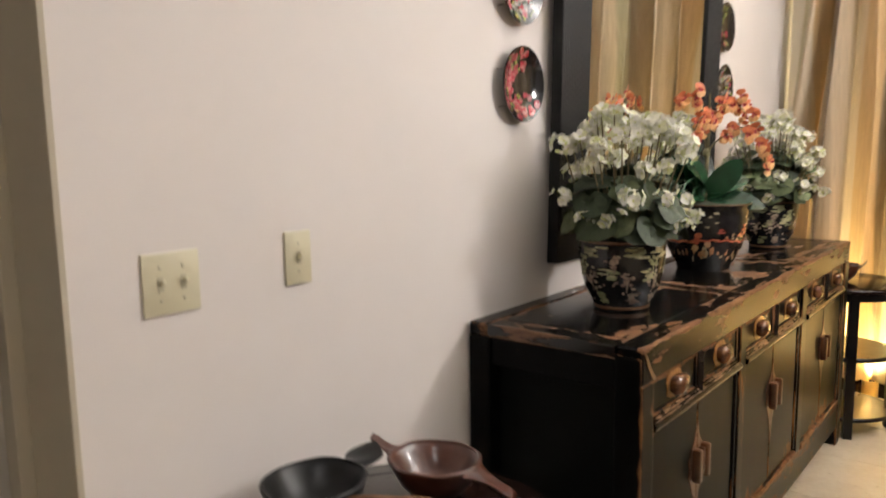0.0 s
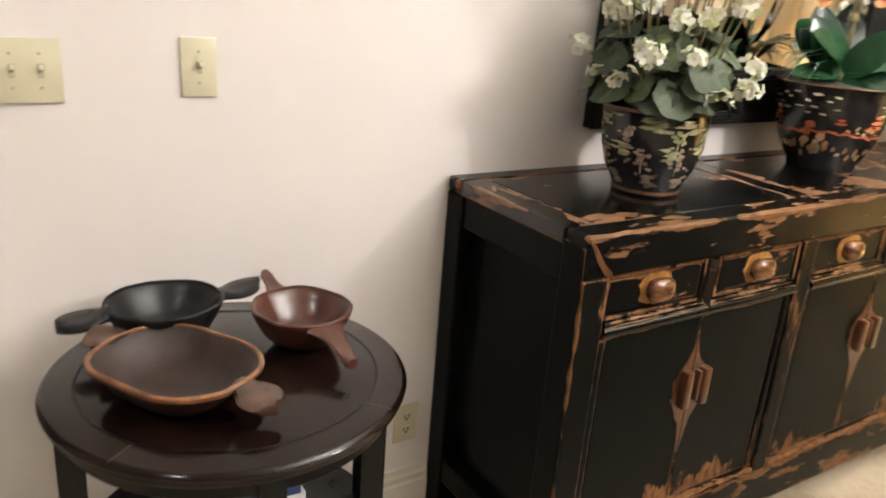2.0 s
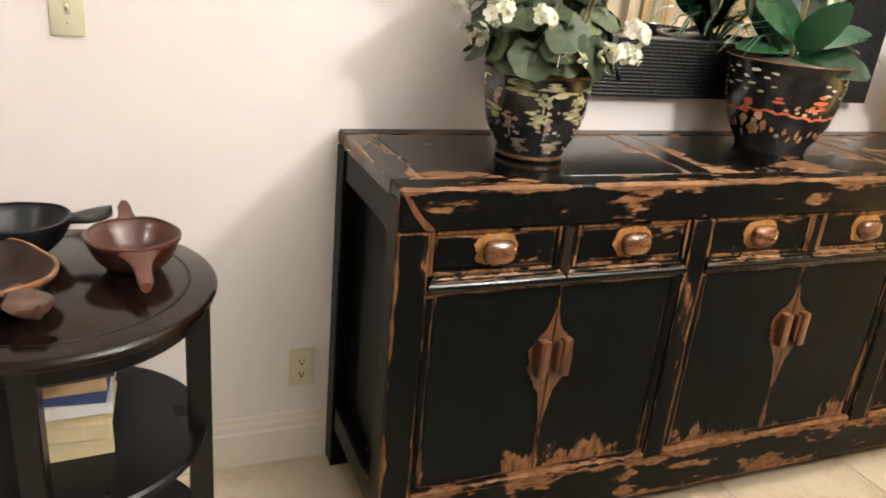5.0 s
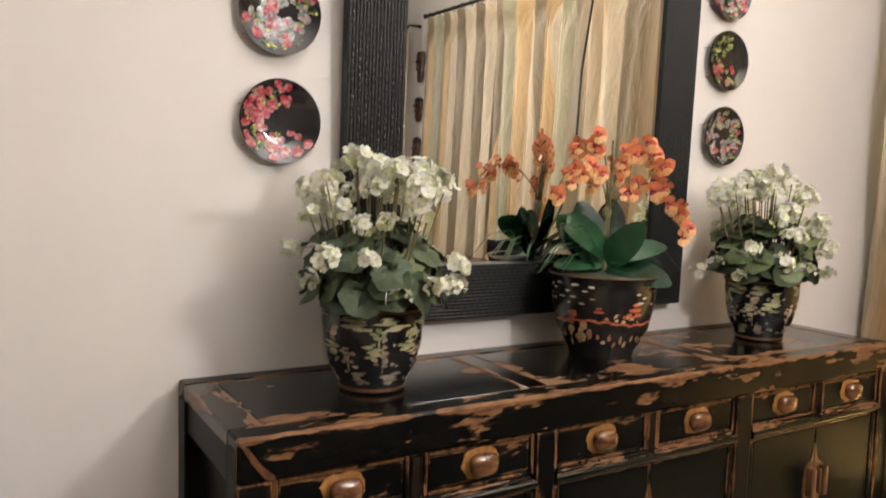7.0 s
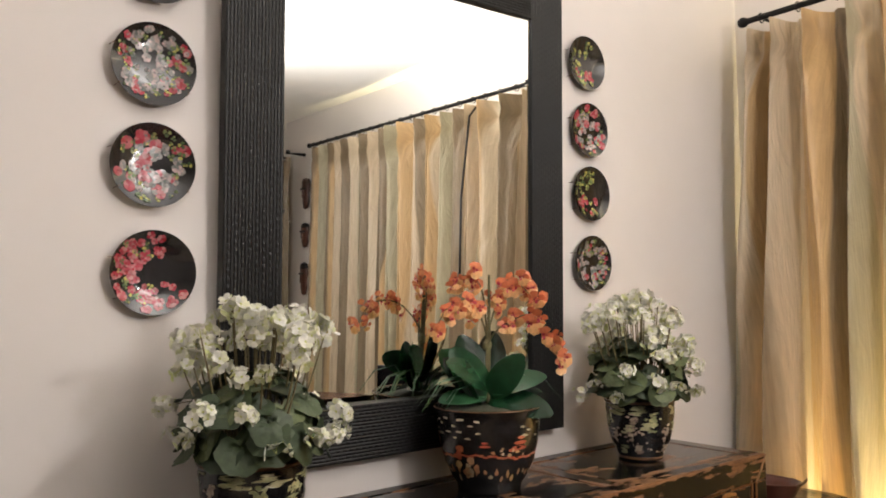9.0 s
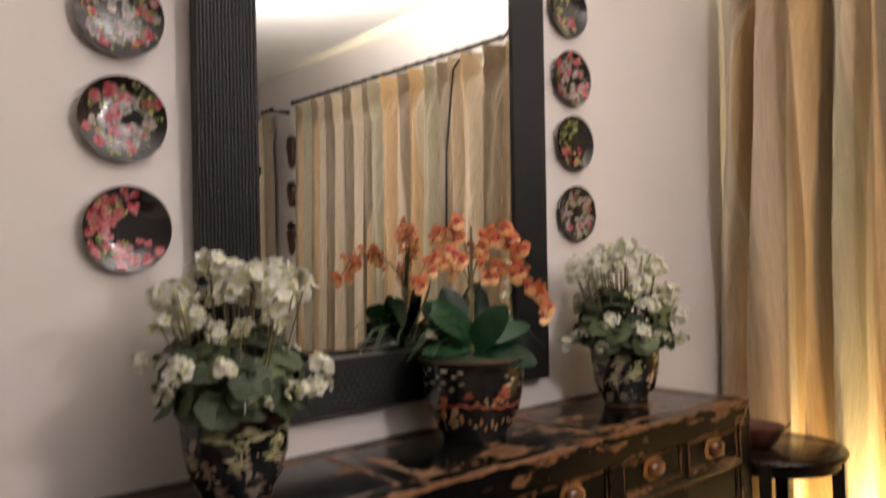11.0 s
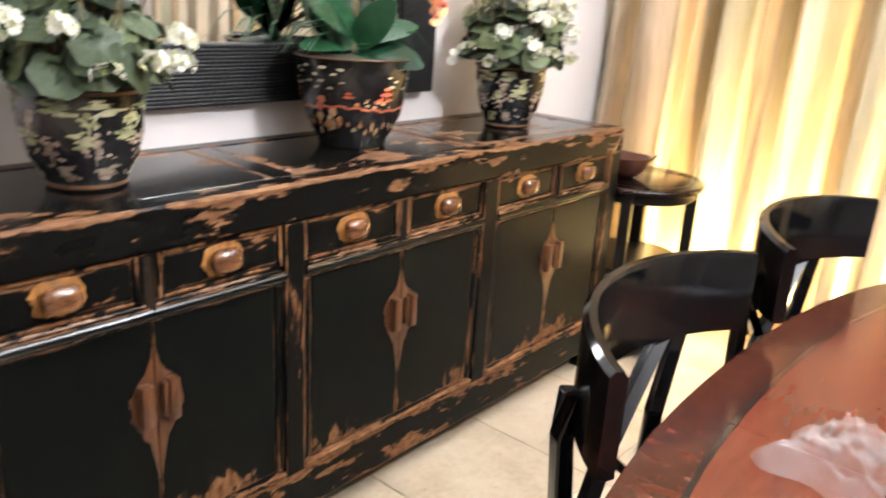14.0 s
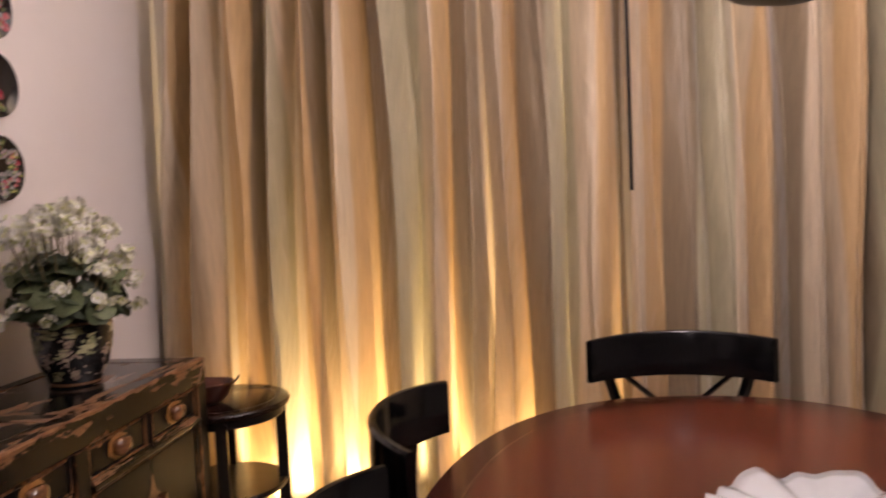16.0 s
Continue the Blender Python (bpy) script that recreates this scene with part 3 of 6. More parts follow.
def sideboard():
    s = thing("sideboard", (0.008, 0, 0), "long black lacquered sideboard, edges rubbed through to brown wood", "sideboard")
    front = SB_D
    zt = 0.945
    # top: framed boards round three sunk panels
    rows = [("top_rail", (SB_D - 0.07, 0.0, 0.8885), (SB_D, SB_L, SB_H)), ("top_rail", (0.0, 0.0, zt), (0.06, SB_L, SB_H))]
    cross = [(0.0, 0.075), (0.755, 0.83), (1.475, 1.55), (SB_L - 0.075, SB_L)]
    for nm, lo, hi in rows:
        topedge = (lambda p: 0.75 * math.exp(-((SB_H - p[2] + SB_D - p[0]) / 0.013) ** 2) + 0.07 * min(1.0, p[1] / 0.9)) if lo[0] > 0.1 else None
        part(nm, worn_box(lo, hi, 0.10 if lo[0] > 0.1 else 0.5, 0.085, topedge, reach=0.008, soften=0.005), LACQUER_RAIL, s, smooth=True)
    for y0, y1 in cross:
        part("top_crosspiece", worn_box((0.0605, y0, zt), (SB_D - 0.0705, y1, SB_H - 0.0006), 0.4, 0.22), LACQUER_CROSS, s)
    for (a0, a1), (b0, b1) in zip(cross, cross[1:]):
        part("top_panel", worn_box((0.061, a1 + 0.0006, zt), (SB_D - 0.071, b0 - 0.0006, SB_H - 0.0016), 0.40, 0.0 if a0 < 0.1 else 0.16, reach=0.02), LACQUER_TOP, s)
    # posts down to the floor
    for y0, y1, nm in ((0.0, 0.072, "post"), (SB_L - 0.072, SB_L, "post")):
        part(nm, worn_box((SB_D - 0.075, y0, 0.0), (SB_D, y1, 0.888), 0.85, -0.20, reach=0.006), LACQUER_TALL, s)
        # mitred joint between post and top rail
        ya, yb = (y0, y1) if y0 < 1 else (y1, y0)
        sg = 1 if y0 < 1 else -1
        mb = prism([(ya + sg * 0.002, 0.978), (ya + sg * 0.022, 0.962), (ya + sg * 0.050, 0.922), (yb + sg * 0.004, 0.898), (yb + sg * 0.004, 0.890), (ya + sg * 0.058, 0.893), (ya + sg * 0.030, 0.928)], 0.0, 0.0018)
        mb.transform(Matrix.Translation((SB_D - 0.0002, 0, 0)) @ Matrix(((0, 0, 1, 0), (1, 0, 0, 0), (0, 1, 0, 0), (0, 0, 0, 1))))
        bmesh.ops.recalc_face_normals(mb, faces=mb.faces)
        part("mitre", mb, RUBBED, s, "bare brown wood along the corner joint")
        part(nm, worn_box((0.0, y0, 0.0), (0.07, y1, zt - 0.0006), 0.1, -0.4), LACQUER_TALL, s)
    # ends: a sunk panel between rails
    for y, sgn in ((0.006, 1), (SB_L - 0.006, -1)):
        ya, yb = sorted((y, y + sgn * 0.05))
        part("end_rail", worn_box((0.0705, ya, 0.865), (SB_D - 0.0755, yb, zt - 0.0006), 0.15, -0.4), LACQUER_LONG, s)
        part("end_rail", worn_box((0.0705, ya, 0.13), (SB_D - 0.0755, yb, 0.205), 0.3, -0.1), LACQUER_LONG, s)
        pa, pb = sorted((y + sgn * 0.034, y + sgn * 0.048))
        fa, fb = sorted((y - sgn * 0.0082, y - sgn * 0.0062))
        part("post_face", worn_box((SB_D - 0.074, fa, 0.002), (SB_D - 0.0015, fb, 0.958), 0.30, -0.25, (lambda p: 0.55 * math.exp(-(SB_D - p[0]) / 0.006))), LACQUER_TALL, s)
        part("end_panel", worn_box((0.0705, pa, 0.205), (SB_D - 0.0755, pb, 0.865), 0.1, -0.35), LACQUER_DOOR, s)
    part("back", worn_box((0.004, 0.073, 0.12), (0.018, SB_L - 0.073, zt - 0.002), 0, 0), LACQUER_TALL, s)
    part("bottom", worn_box((0.02, 0.06, 0.20), (SB_D - 0.06, SB_L - 0.06, 0.215), 0, 0), LACQUER_LONG, s)
    # front rails
    part("apron", worn_box((SB_D - 0.045, 0.0725, 0.088), (SB_D - 0.002, SB_L - 0.0725, 0.208), 0.55, 0.17), LACQUER_LONG, s)
    bays = [(0.0725, 0.737), (0.796, 1.482), (1.553, SB_L - 0.0725)]
    for y0, y1 in ((0.737, 0.796), (1.482, 1.553)):
        part("muntin", worn_box((SB_D - 0.045, y0 + 0.0005, 0.2085), (SB_D - 0.001, y1 - 0.0005, 0.8875), 0.62, -0.13, reach=0.005), LACQUER_TALL, s)
    for y0, y1 in bays:
        mid = (y0 + y1) / 2
        # moulded sill under the doors and a stepped bead under each drawer
        part("sill", worn_box((SB_D - 0.04, y0 + 0.001, 0.2085), (SB_D + 0.003, y1 - 0.001, 0.232), 0.6, 0.42, soften=0.006), LACQUER_LONG, s)
        for ya, yb in ((y0 + 0.001, mid - 0.0008), (mid + 0.0008, y1 - 0.001)):
            part("moulding", bead_run(ya, yb, 0.7412, 0.7822), BEAD, s, "glossy stepped moulding", True)
        part("drawer_stile", worn_box((SB_D - 0.045, mid - 0.017, 0.7825), (SB_D - 0.008, mid + 0.017, 0.8875), 0.62, -0.10, reach=0.005), LACQUER_TALL, s)
        ridge = prism([(SB_D - 0.0085, mid - 0.012), (SB_D + 0.002, mid), (SB_D - 0.0085, mid + 0.012)], 0.768, 0.884)
        for v in ridge.verts:
            if v.co.z < 0.78 and abs(v.co.y - mid) > 0.005:
                v.co.z += 0.018
        part("ridge", ridge, BEAD_PLAIN, s, "upright ridge with a pointed foot")
        for a, c in ((y0 + 0.001, mid - 0.0175), (mid + 0.0175, y1 - 0.001)):
            ky = (a + c) / 2
            fr = bmesh.new()
            fr.verts.layers.float.new("wear")
            for lo2, hi2 in (((a, 0.783), (a + 0.013, 0.887)), ((c - 0.013, 0.783), (c, 0.887)), ((a + 0.013, 0.783), (c - 0.013, 0.794)), ((a + 0.013, 0.876), (c - 0.013, 0.887))):
                worn_box((SB_D - 0.03, lo2[0], lo2[1]), (SB_D - 0.008, hi2[0], hi2[1]), 0.66, -0.08, bm=fr, reach=0.003, soften=0.004)
            part("drawer_surround", fr, LACQUER_TALL, s)

            def knobwear(p, ky=ky):
                r = math.hypot(p[1] - ky, p[2] - 0.838)
                side = min(abs(p[1] - ky - 0.095), abs(p[1] - ky + 0.095))
                return 0.5 * math.exp(-max(0, r - 0.03) / 0.02) + 0.3 * math.exp(-side / 0.02)
            d = part("drawer", worn_box((SB_D - 0.035, a + 0.0145, 0.7955), (SB_D - 0.014, c - 0.0145, 0.8745), 0.62, -0.30, extra=knobwear, reach=0.005), LACQUER_LONG, s)
            rnd = random.Random(int(ky * 1000))
            pts = []
            for k in range(40):
                t = 2 * math.pi * k / 40
                g = 1 + 0.16 * noise.noise(Vector((2.2 * math.cos(t), 2.2 * math.sin(t), ky * 7))) + 0.05 * rnd.uniform(-1, 1)
                q = (abs(math.cos(t)) ** 2.6 + abs(math.sin(t)) ** 2.6) ** (-1 / 2.6)
                pts.append((0.051 * g * q * math.cos(t), 0.037 * g * q * math.sin(t)))
            bp = prism(pts, 0.0, 0.0022)
            tr = Matrix.Translation((SB_D - 0.0140, ky, 0.838)) @ Matrix.Rotation(radians(90), 4, "Y") @ Matrix.Rotation(radians(90), 4, "Z")
            bp.transform(tr)
            part("worn_patch", bp, OCHRE, d, "bare wood rubbed round the knob")
            kb = lathe([(0.0, 0.0), (0.024, 0.0), (0.026, 0.006), (0.0285, 0.014), (0.027, 0.022), (0.021, 0.029), (0.010, 0.033), (0, 0.0335)], 24)
            for v in kb.verts:
                r = math.hypot(v.co.x, v.co.y)
                if r > 1e-5:
                    k = (abs(v.co.x / r) ** 3.2 + abs(v.co.y / r) ** 3.2) ** (-1 / 3.2)
                    v.co.x *= k * 0.98
                    v.co.y *= k * 1.32
            kb.transform(Matrix.Translation((SB_D - 0.0118, ky, 0.838)) @ Matrix.Rotation(radians(90), 4, "Y"))
            part("knob", kb, KNOB, d, "rounded brown wooden knob", True)
        # doors
        for a, c, sgn in ((y0 + 0.001, mid - 0.0012, 1), (mid + 0.0012, y1 - 0.001, -1)):
            inner = c if sgn > 0 else a
            outer = a if sgn > 0 else c
            post = worn_box((SB_D - 0.04, min(outer, outer + sgn * 0.022), 0.2325), (SB_D - 0.006, max(outer, outer + sgn * 0.022), 0.7415), 0.66, -0.03, reach=0.004, soften=0.004)
            part("door_surround", post, LACQUER_TALL, s)
            d0, d1 = sorted((outer + sgn * 0.024, inner))

            def doorwear(p, inner=inner, d0=d0, d1=d1):
                low = 1.0 * math.exp(-(max(0, p[2] - 0.235) / 0.085) ** 2) * (0.74 + 0.36 * math.sin(17.0 * p[1] + 13 * d0))
                grip = 0.42 * math.exp(-(((p[1] - inner) / 0.022) ** 2) - ((p[2] - 0.52) / 0.11) ** 2)
                return low + grip
            d = part("door", worn_box((SB_D - 0.032, d0, 0.2335), (SB_D - 0.012, d1, 0.7405), 0.9, -0.42, extra=doorwear, reach=0.004), LACQUER_DOOR, s)
            rnd = random.Random(int(d0 * 977))
            half = [(0.0, 0.125), (0.010, 0.085), (0.020, 0.068), (0.040, 0.052), (0.052, 0.02), (0.056, -0.012), (0.048, -0.045), (0.030, -0.078), (0.018, -0.098), (0.008, -0.15), (0.0, -0.19)]
            half = [(w0 + (w1 - w0) * u / 4, h0 + (h1 - h0) * u / 4) for (w0, h0), (w1, h1) in zip(half, half[1:]) for u in range(4)] + [half[-1]]
            half = [(max(0.0, w * (1 + 0.10 * rnd.uniform(-1, 1)) * (1 + 0.2 * noise.noise(Vector((h * 30, d0 * 9, 0))))) if 0 < k < len(half) - 1 else 0.0, h) for k, (w, h) in enumerate(half)]
            half = [(w, h) for k, (w, h) in enumerate(half) if k in (0, len(half) - 1) or w > 0.001]
            b = bmesh.new()
            f = b.faces.new([b.verts.new((SB_D - 0.0118, inner - sgn * (w + 0.0012), 0.56 + h)) for w, h in half])
            r = bmesh.ops.extrude_face_region(b, geom=[f])
            bmesh.ops.translate(b, verts=[v for v in r["geom"] if isinstance(v, bmesh.types.BMVert)], vec=(0.0022, 0, 0))
            bmesh.ops.recalc_face_normals(b, faces=b.faces)
            part("worn_patch", b, RUBBED, d, "bare brown wood worn round the handle")
            hb = box((0.026, 0.024, 0.098), (SB_D + 0.004, inner - sgn * 0.030, 0.562), 0.006)
            hb = box((0.017, 0.010, 0.080), (SB_D - 0.0005, inner - sgn * 0.013, 0.562), 0.003, hb)
            part("handle", hb, RUBBED, d, "upright brown wooden grip", True)
    return s


sideboard()


# ---- switches and socket ----
def plate_of(name, y, z, w, label, group, toggles):
    t = thing(name, (0.0, y, z), label, "light switch" if toggles else "wall socket", group)
    part("cover", box((0.006, w, 0.114), (0.0032, 0, 0), 0.0022), ALMOND, t, smooth=True)
    for k in toggles:
        part("toggle_slot", box((0.0012, 0.011, 0.025), (0.0066, k, 0)), SCREW, t)
        lever = part("toggle", box((0.016, 0.007, 0.010), (0.012, k, 0.004), 0.002, m=Matrix.Rotation(radians(-28), 4, "Y")), ALMOND, t)
        for sz in (-0.030, 0.030):
            part("screw", lathe([(0.0, 0.0), (0.0032, 0), (0.0026, 0.0012), (0, 0.0014)], 10, (0, 0, 0)), SCREW, t).matrix_local = pose(0.0062, k, sz, 0, 90, 0)
    return t


plate_of("light_switch", -0.898, 1.228, 0.116, "almond plastic double toggle light switch on the wall", "switches", (-0.023, 0.023))
plate_of("light_switch", -0.598, 1.236, 0.070, "almond plastic single toggle light switch on the wall", "switches", (0.0,))
so = plate_of("wall_socket", -0.075, 0.298, 0.072, "almond plastic double wall socket above the baseboard", "", ())
for dz in (-0.020, 0.020):
    face = prism([(0.017 * math.cos(a), max(-0.012, min(0.012, 0.017 * math.sin(a)))) for a in (2 * math.pi * k / 20 for k in range(20))], 0, 0.0015)
    face.transform(Matrix.Translation((0.0062, 0, dz)) @ Matrix.Rotation(radians(90), 4, "Y") @ Matrix.Rotation(radians(90), 4, "Z"))
    f = part("outlet_face", face, ALMOND, so)
    for dy in (-0.006, 0.006):
        part("slot", box((0.0012, 0.0030, 0.010), (0.0080, dy, dz + 0.002)), SLOT, f)
    part("slot", box((0.0012, 0.006, 0.006), (0.0080, 0, dz - 0.0075), 0.001), SLOT, f)


# ---- mirror ----
def ribbed_board(length, width, depth, ribs, seed):
    """A flat board whose face is cut into fine rounded ribs with small beads along them; x is its thickness, z its length."""
    b = bmesh.new()
    per, rows = 6, max(2, int(length / 0.011))
    grid = []
    for j in range(rows + 1):
        z = -length / 2 + length * j / rows
        row = []
        for i in range(ribs * per + 1):
            k = i / per
            h = 0.0026 * abs(math.sin(math.pi * k)) ** 0.7
            h *= 0.72 + 0.28 * math.sin(math.pi * j + math.floor(k) * math.pi * 0.5)
            row.append(b.verts.new((depth + h, -width / 2 + width * i / (ribs * per), z)))
        grid.append(row)
    for p, q in zip(grid, grid[1:]):
        for i in range(len(p) - 1):
            b.faces.new((p[i], p[i + 1], q[i + 1], q[i]))
    back = box((depth, width, length), (depth / 2 - 0.0003, 0, 0))
    return joined(b, back)


MZ0, MZ1, MY0, MY1 = 1.088, 2.73, 0.42, 1.722
IN_Y0, IN_Y1, IN_Z0, IN_Z1 = 0.592, 1.563, 1.25, 2.565
mirror = thing("wall_mirror", (0.006, (MY0 + MY1) / 2, MZ0), "large wall mirror in a wide ribbed black wooden frame", "mirror")
mirror.matrix_world = pose(0.018, (MY0 + MY1) / 2, MZ0, 0, 1.4, -1.0)
YM = (MY0 + MY1) / 2
for y0, y1 in ((MY0, IN_Y0), (IN_Y1, MY1)):
    b = ribbed_board(MZ1 - MZ0, y1 - y0, 0.036, 17, 1)
    b.transform(Matrix.Translation((0, (y0 + y1) / 2 - YM, (MZ1 - MZ0) / 2)))
    part("frame_side", b, FRAMEBLACK, mirror)
for z0, z1 in ((MZ0, IN_Z0), (IN_Z1, MZ1)):
    b = ribbed_board(IN_Y1 - IN_Y0 - 0.001, z1 - z0, 0.036, 16, 2)
    b.transform(Matrix.Translation((0, (IN_Y0 + IN_Y1) / 2 - YM, (z0 + z1) / 2 - MZ0)) @ Matrix.Rotation(radians(90), 4, "X"))
    part("frame_rail", b, FRAMEBLACK, mirror)
gl = bmesh.new()
gw, gh, bv = (IN_Y1 - IN_Y0) / 2 + 0.004, (IN_Z1 - IN_Z0) / 2 + 0.004, 0.026
cy, cz = (IN_Y0 + IN_Y1) / 2 - YM, (IN_Z0 + IN_Z1) / 2 - MZ0
outer = [gl.verts.new((0.0145, cy + a * gw, cz + c * gh)) for a, c in ((-1, -1), (1, -1), (1, 1), (-1, 1))]
inner = [gl.verts.new((0.01485, cy + a * (gw - bv), cz + c * (gh - bv))) for a, c in ((-1, -1), (1, -1), (1, 1), (-1, 1))]
gl.faces.new(inner)
for i in range(4):
    gl.faces.new((outer[i], outer[(i + 1) % 4], inner[(i + 1) % 4], inner[i]))
seat_at = Matrix.Translation((0.0145, cy, cz))
gl.transform(seat_at @ Matrix.Rotation(radians(-1.3), 4, "Z") @ Matrix.Rotation(radians(0.1), 4, "Y") @ seat_at.inverted())
part("mirror_glass", gl, SILVER, mirror, "bevelled mirror glass")


# ---- painted plates ----
def petals(bm, centre, size, count, rnd, normal_x, cup=0.3, wide=0.55):
    """A flat painted or real blossom of separate petals in the plane spanned by the matrix."""
    for k in range(count):
        a = 2 * math.pi * (k + rnd.uniform(-0.15, 0.15)) / count
        d, e = Vector((math.cos(a), math.sin(a), 0)), Vector((-math.sin(a), math.cos(a), 0))
        w = size * wide * rnd.uniform(0.85, 1.15)
        pts = [d * size * 0.08, d * size * 0.55 + e * w, d * size * 1.0 + e * w * 0.55, d * size * 1.0 - e * w * 0.55, d * size * 0.55 - e * w]
        pts = [p + Vector((0, 0, cup * size * (p.length / size) ** 2)) for p in pts]
        bm.faces.new([bm.verts.new(centre @ p) for p in pts])


def plate(y, z, seed, style):
    rnd = random.Random(seed)
    words = {"cherry": "black plate painted with red and pink blossom", "peony": "black plate painted with pale and pink peonies",
             "pale": "black plate with grey and rose flowers", "gold": "black plate with gold and coral sprigs"}
    t = thing("wall_plate", (0.0, y, z), words[style] + " on the wall", "plate", "plates beside the mirror")
    rad = 0.108
    prof = [(0.0, 0.010), (0.045, 0.010), (0.062, 0.012), (0.085, 0.021), (rad - 0.003, 0.029), (rad, 0.0305), (rad + 0.0005, 0.0285), (rad - 0.004, 0.024), (0.06, 0.005), (0.0, 0.003)]
    b = lathe(prof, 48)
    turn = Matrix.Rotation(radians(90), 4, "Y") @ Matrix.Rotation(radians(90), 4, "Z")
    b.transform(turn)
    part("dish", b, GLAZE, t, smooth=True)
    for ang in (20, 160, 215, 325):
        part("hook", tube([(0.002, 0.112 * math.cos(radians(ang)), 0.112 * math.sin(radians(ang))), (0.030, 0.1105 * math.cos(radians(ang)), 0.1105 * math.sin(radians(ang))), (0.0325, 0.1045 * math.cos(radians(ang)), 0.1045 * math.sin(radians(ang)))], 0.0011, 5), GOLDLINE, t)

    def height(r):
        for (r0, h0), (r1, h1) in zip(prof, prof[1:6]):
            if r0 <= r <= r1 and r1 > r0:
                return h0 + (h1 - h0) * (r - r0) / (r1 - r0)
        return 0.029

    def spray(nm, mat, number, lo, hi, count, sector, label):
        bm = bmesh.new()
        for _ in range(number):
            rr, an = rad * 0.93 * math.sqrt(rnd.uniform(*sector[2:])), radians(rnd.uniform(*sector[:2]))
            size = rnd.uniform(lo, hi)
            slope = math.atan2(height(min(rr + 0.008, 0.105)) - height(max(rr - 0.008, 0)), 0.016)
            tilt = Matrix.Rotation(slope, 4, Vector((math.sin(an), -math.cos(an), 0)))
            m = turn @ Matrix.Translation((rr * math.cos(an), rr * math.sin(an), height(rr) + 0.0012 + 0.0012 * rnd.random())) @ tilt @ Matrix.Rotation(rnd.uniform(0, 6.28), 4, "Z")
            petals(bm, m, size, count, rnd, True, 0.02)
        part(nm, bm, mat, t, label)

    if style == "cherry":
        spray("painted_foliage", PLATE_LEAF, 26, 0.005, 0.010, 3, (90, 280, 0.1, 1.0), "olive and yellow painted sprigs")
        spray("painted_blossom", PLATE_PINK, 92, 0.006, 0.0125, 5, (60, 330, 0.12, 0.95), "red and pink painted blossom")
    elif style == "peony":
        spray("painted_foliage", PLATE_LEAF, 34, 0.005, 0.011, 3, (0, 360, 0.1, 0.9), "green painted leaves")
        spray("painted_flower", PLATE_PALE, 50, 0.007, 0.0125, 6, (0, 360, 0.02, 0.55), "grey-white painted peonies")
        spray("painted_blossom", PLATE_PINK, 22, 0.009, 0.017, 7, (0, 360, 0.03, 0.85), "pink and red painted peonies")
    elif style == "pale":
        spray("painted_foliage", PLATE_LEAF, 40, 0.006, 0.011, 3, (0, 360, 0.1, 0.95), "dark green painted leaves")
        spray("painted_flower", PLATE_PALE, 60, 0.007, 0.0135, 5, (0, 360, 0.02, 0.85), "pale grey painted flowers")
        spray("painted_blossom", PLATE_PINK, 24, 0.006, 0.012, 5, (0, 360, 0.2, 0.9), "dusky rose painted flowers")
    else:
        spray("painted_foliage", PLATE_LEAF, 44, 0.005, 0.011, 4, (60, 300, 0.05, 0.8), "gold-green painted sprigs")
        spray("painted_blossom", PLATE_PINK, 16, 0.007, 0.013, 5, (180, 330, 0.1, 0.6), "coral painted flowers")


for k, (py, pz, st) in enumerate([(0.251, 1.634, "cherry"), (0.247, 1.909, "peony"), (0.247, 2.170, "pale"), (0.247, 2.440, "peony"),
                                  (1.957, 1.693, "pale"), (1.957, 1.968, "gold"), (1.955, 2.222, "peony"), (1.948, 2.492, "gold")]):
    plate(py, pz, 11 + k * 7, st)


# ---- potted flowers on the sideboard ----
def leaf_mesh(name, length, width, mat, droop=0.25, fold=0.18, round_tip=True, steps=7, wave=0.0, seed=0):
    b = bmesh.new()
    rnd = random.Random(seed)
    rows = []
    for i in range(steps + 1):
        t = i / steps
        w = width / 2 * (math.sin(math.pi * min(1, t * 0.93 + 0.06)) ** (0.5 if round_tip else 0.8))
        z = -droop * length * t * t
        row = []
        for k in (-1, -0.5, 0, 0.5, 1):
            ruffle = wave * width * math.sin(9 * t + 4 * k + seed) * abs(k)
            row.append(b.verts.new((length * t, k * w, z + fold * abs(k) * w + ruffle)))
        rows.append(row)
    for p, q in zip(rows, rows[1:]):
        for k in range(4):
            b.faces.new((p[k], p[k + 1], q[k + 1], q[k]))
    me = bpy.data.meshes.new(name)
    b.to_mesh(me)
    b.free()
    me.materials.append(mat)
    me.polygons.foreach_set("use_smooth", [True] * len(me.polygons))
    return me


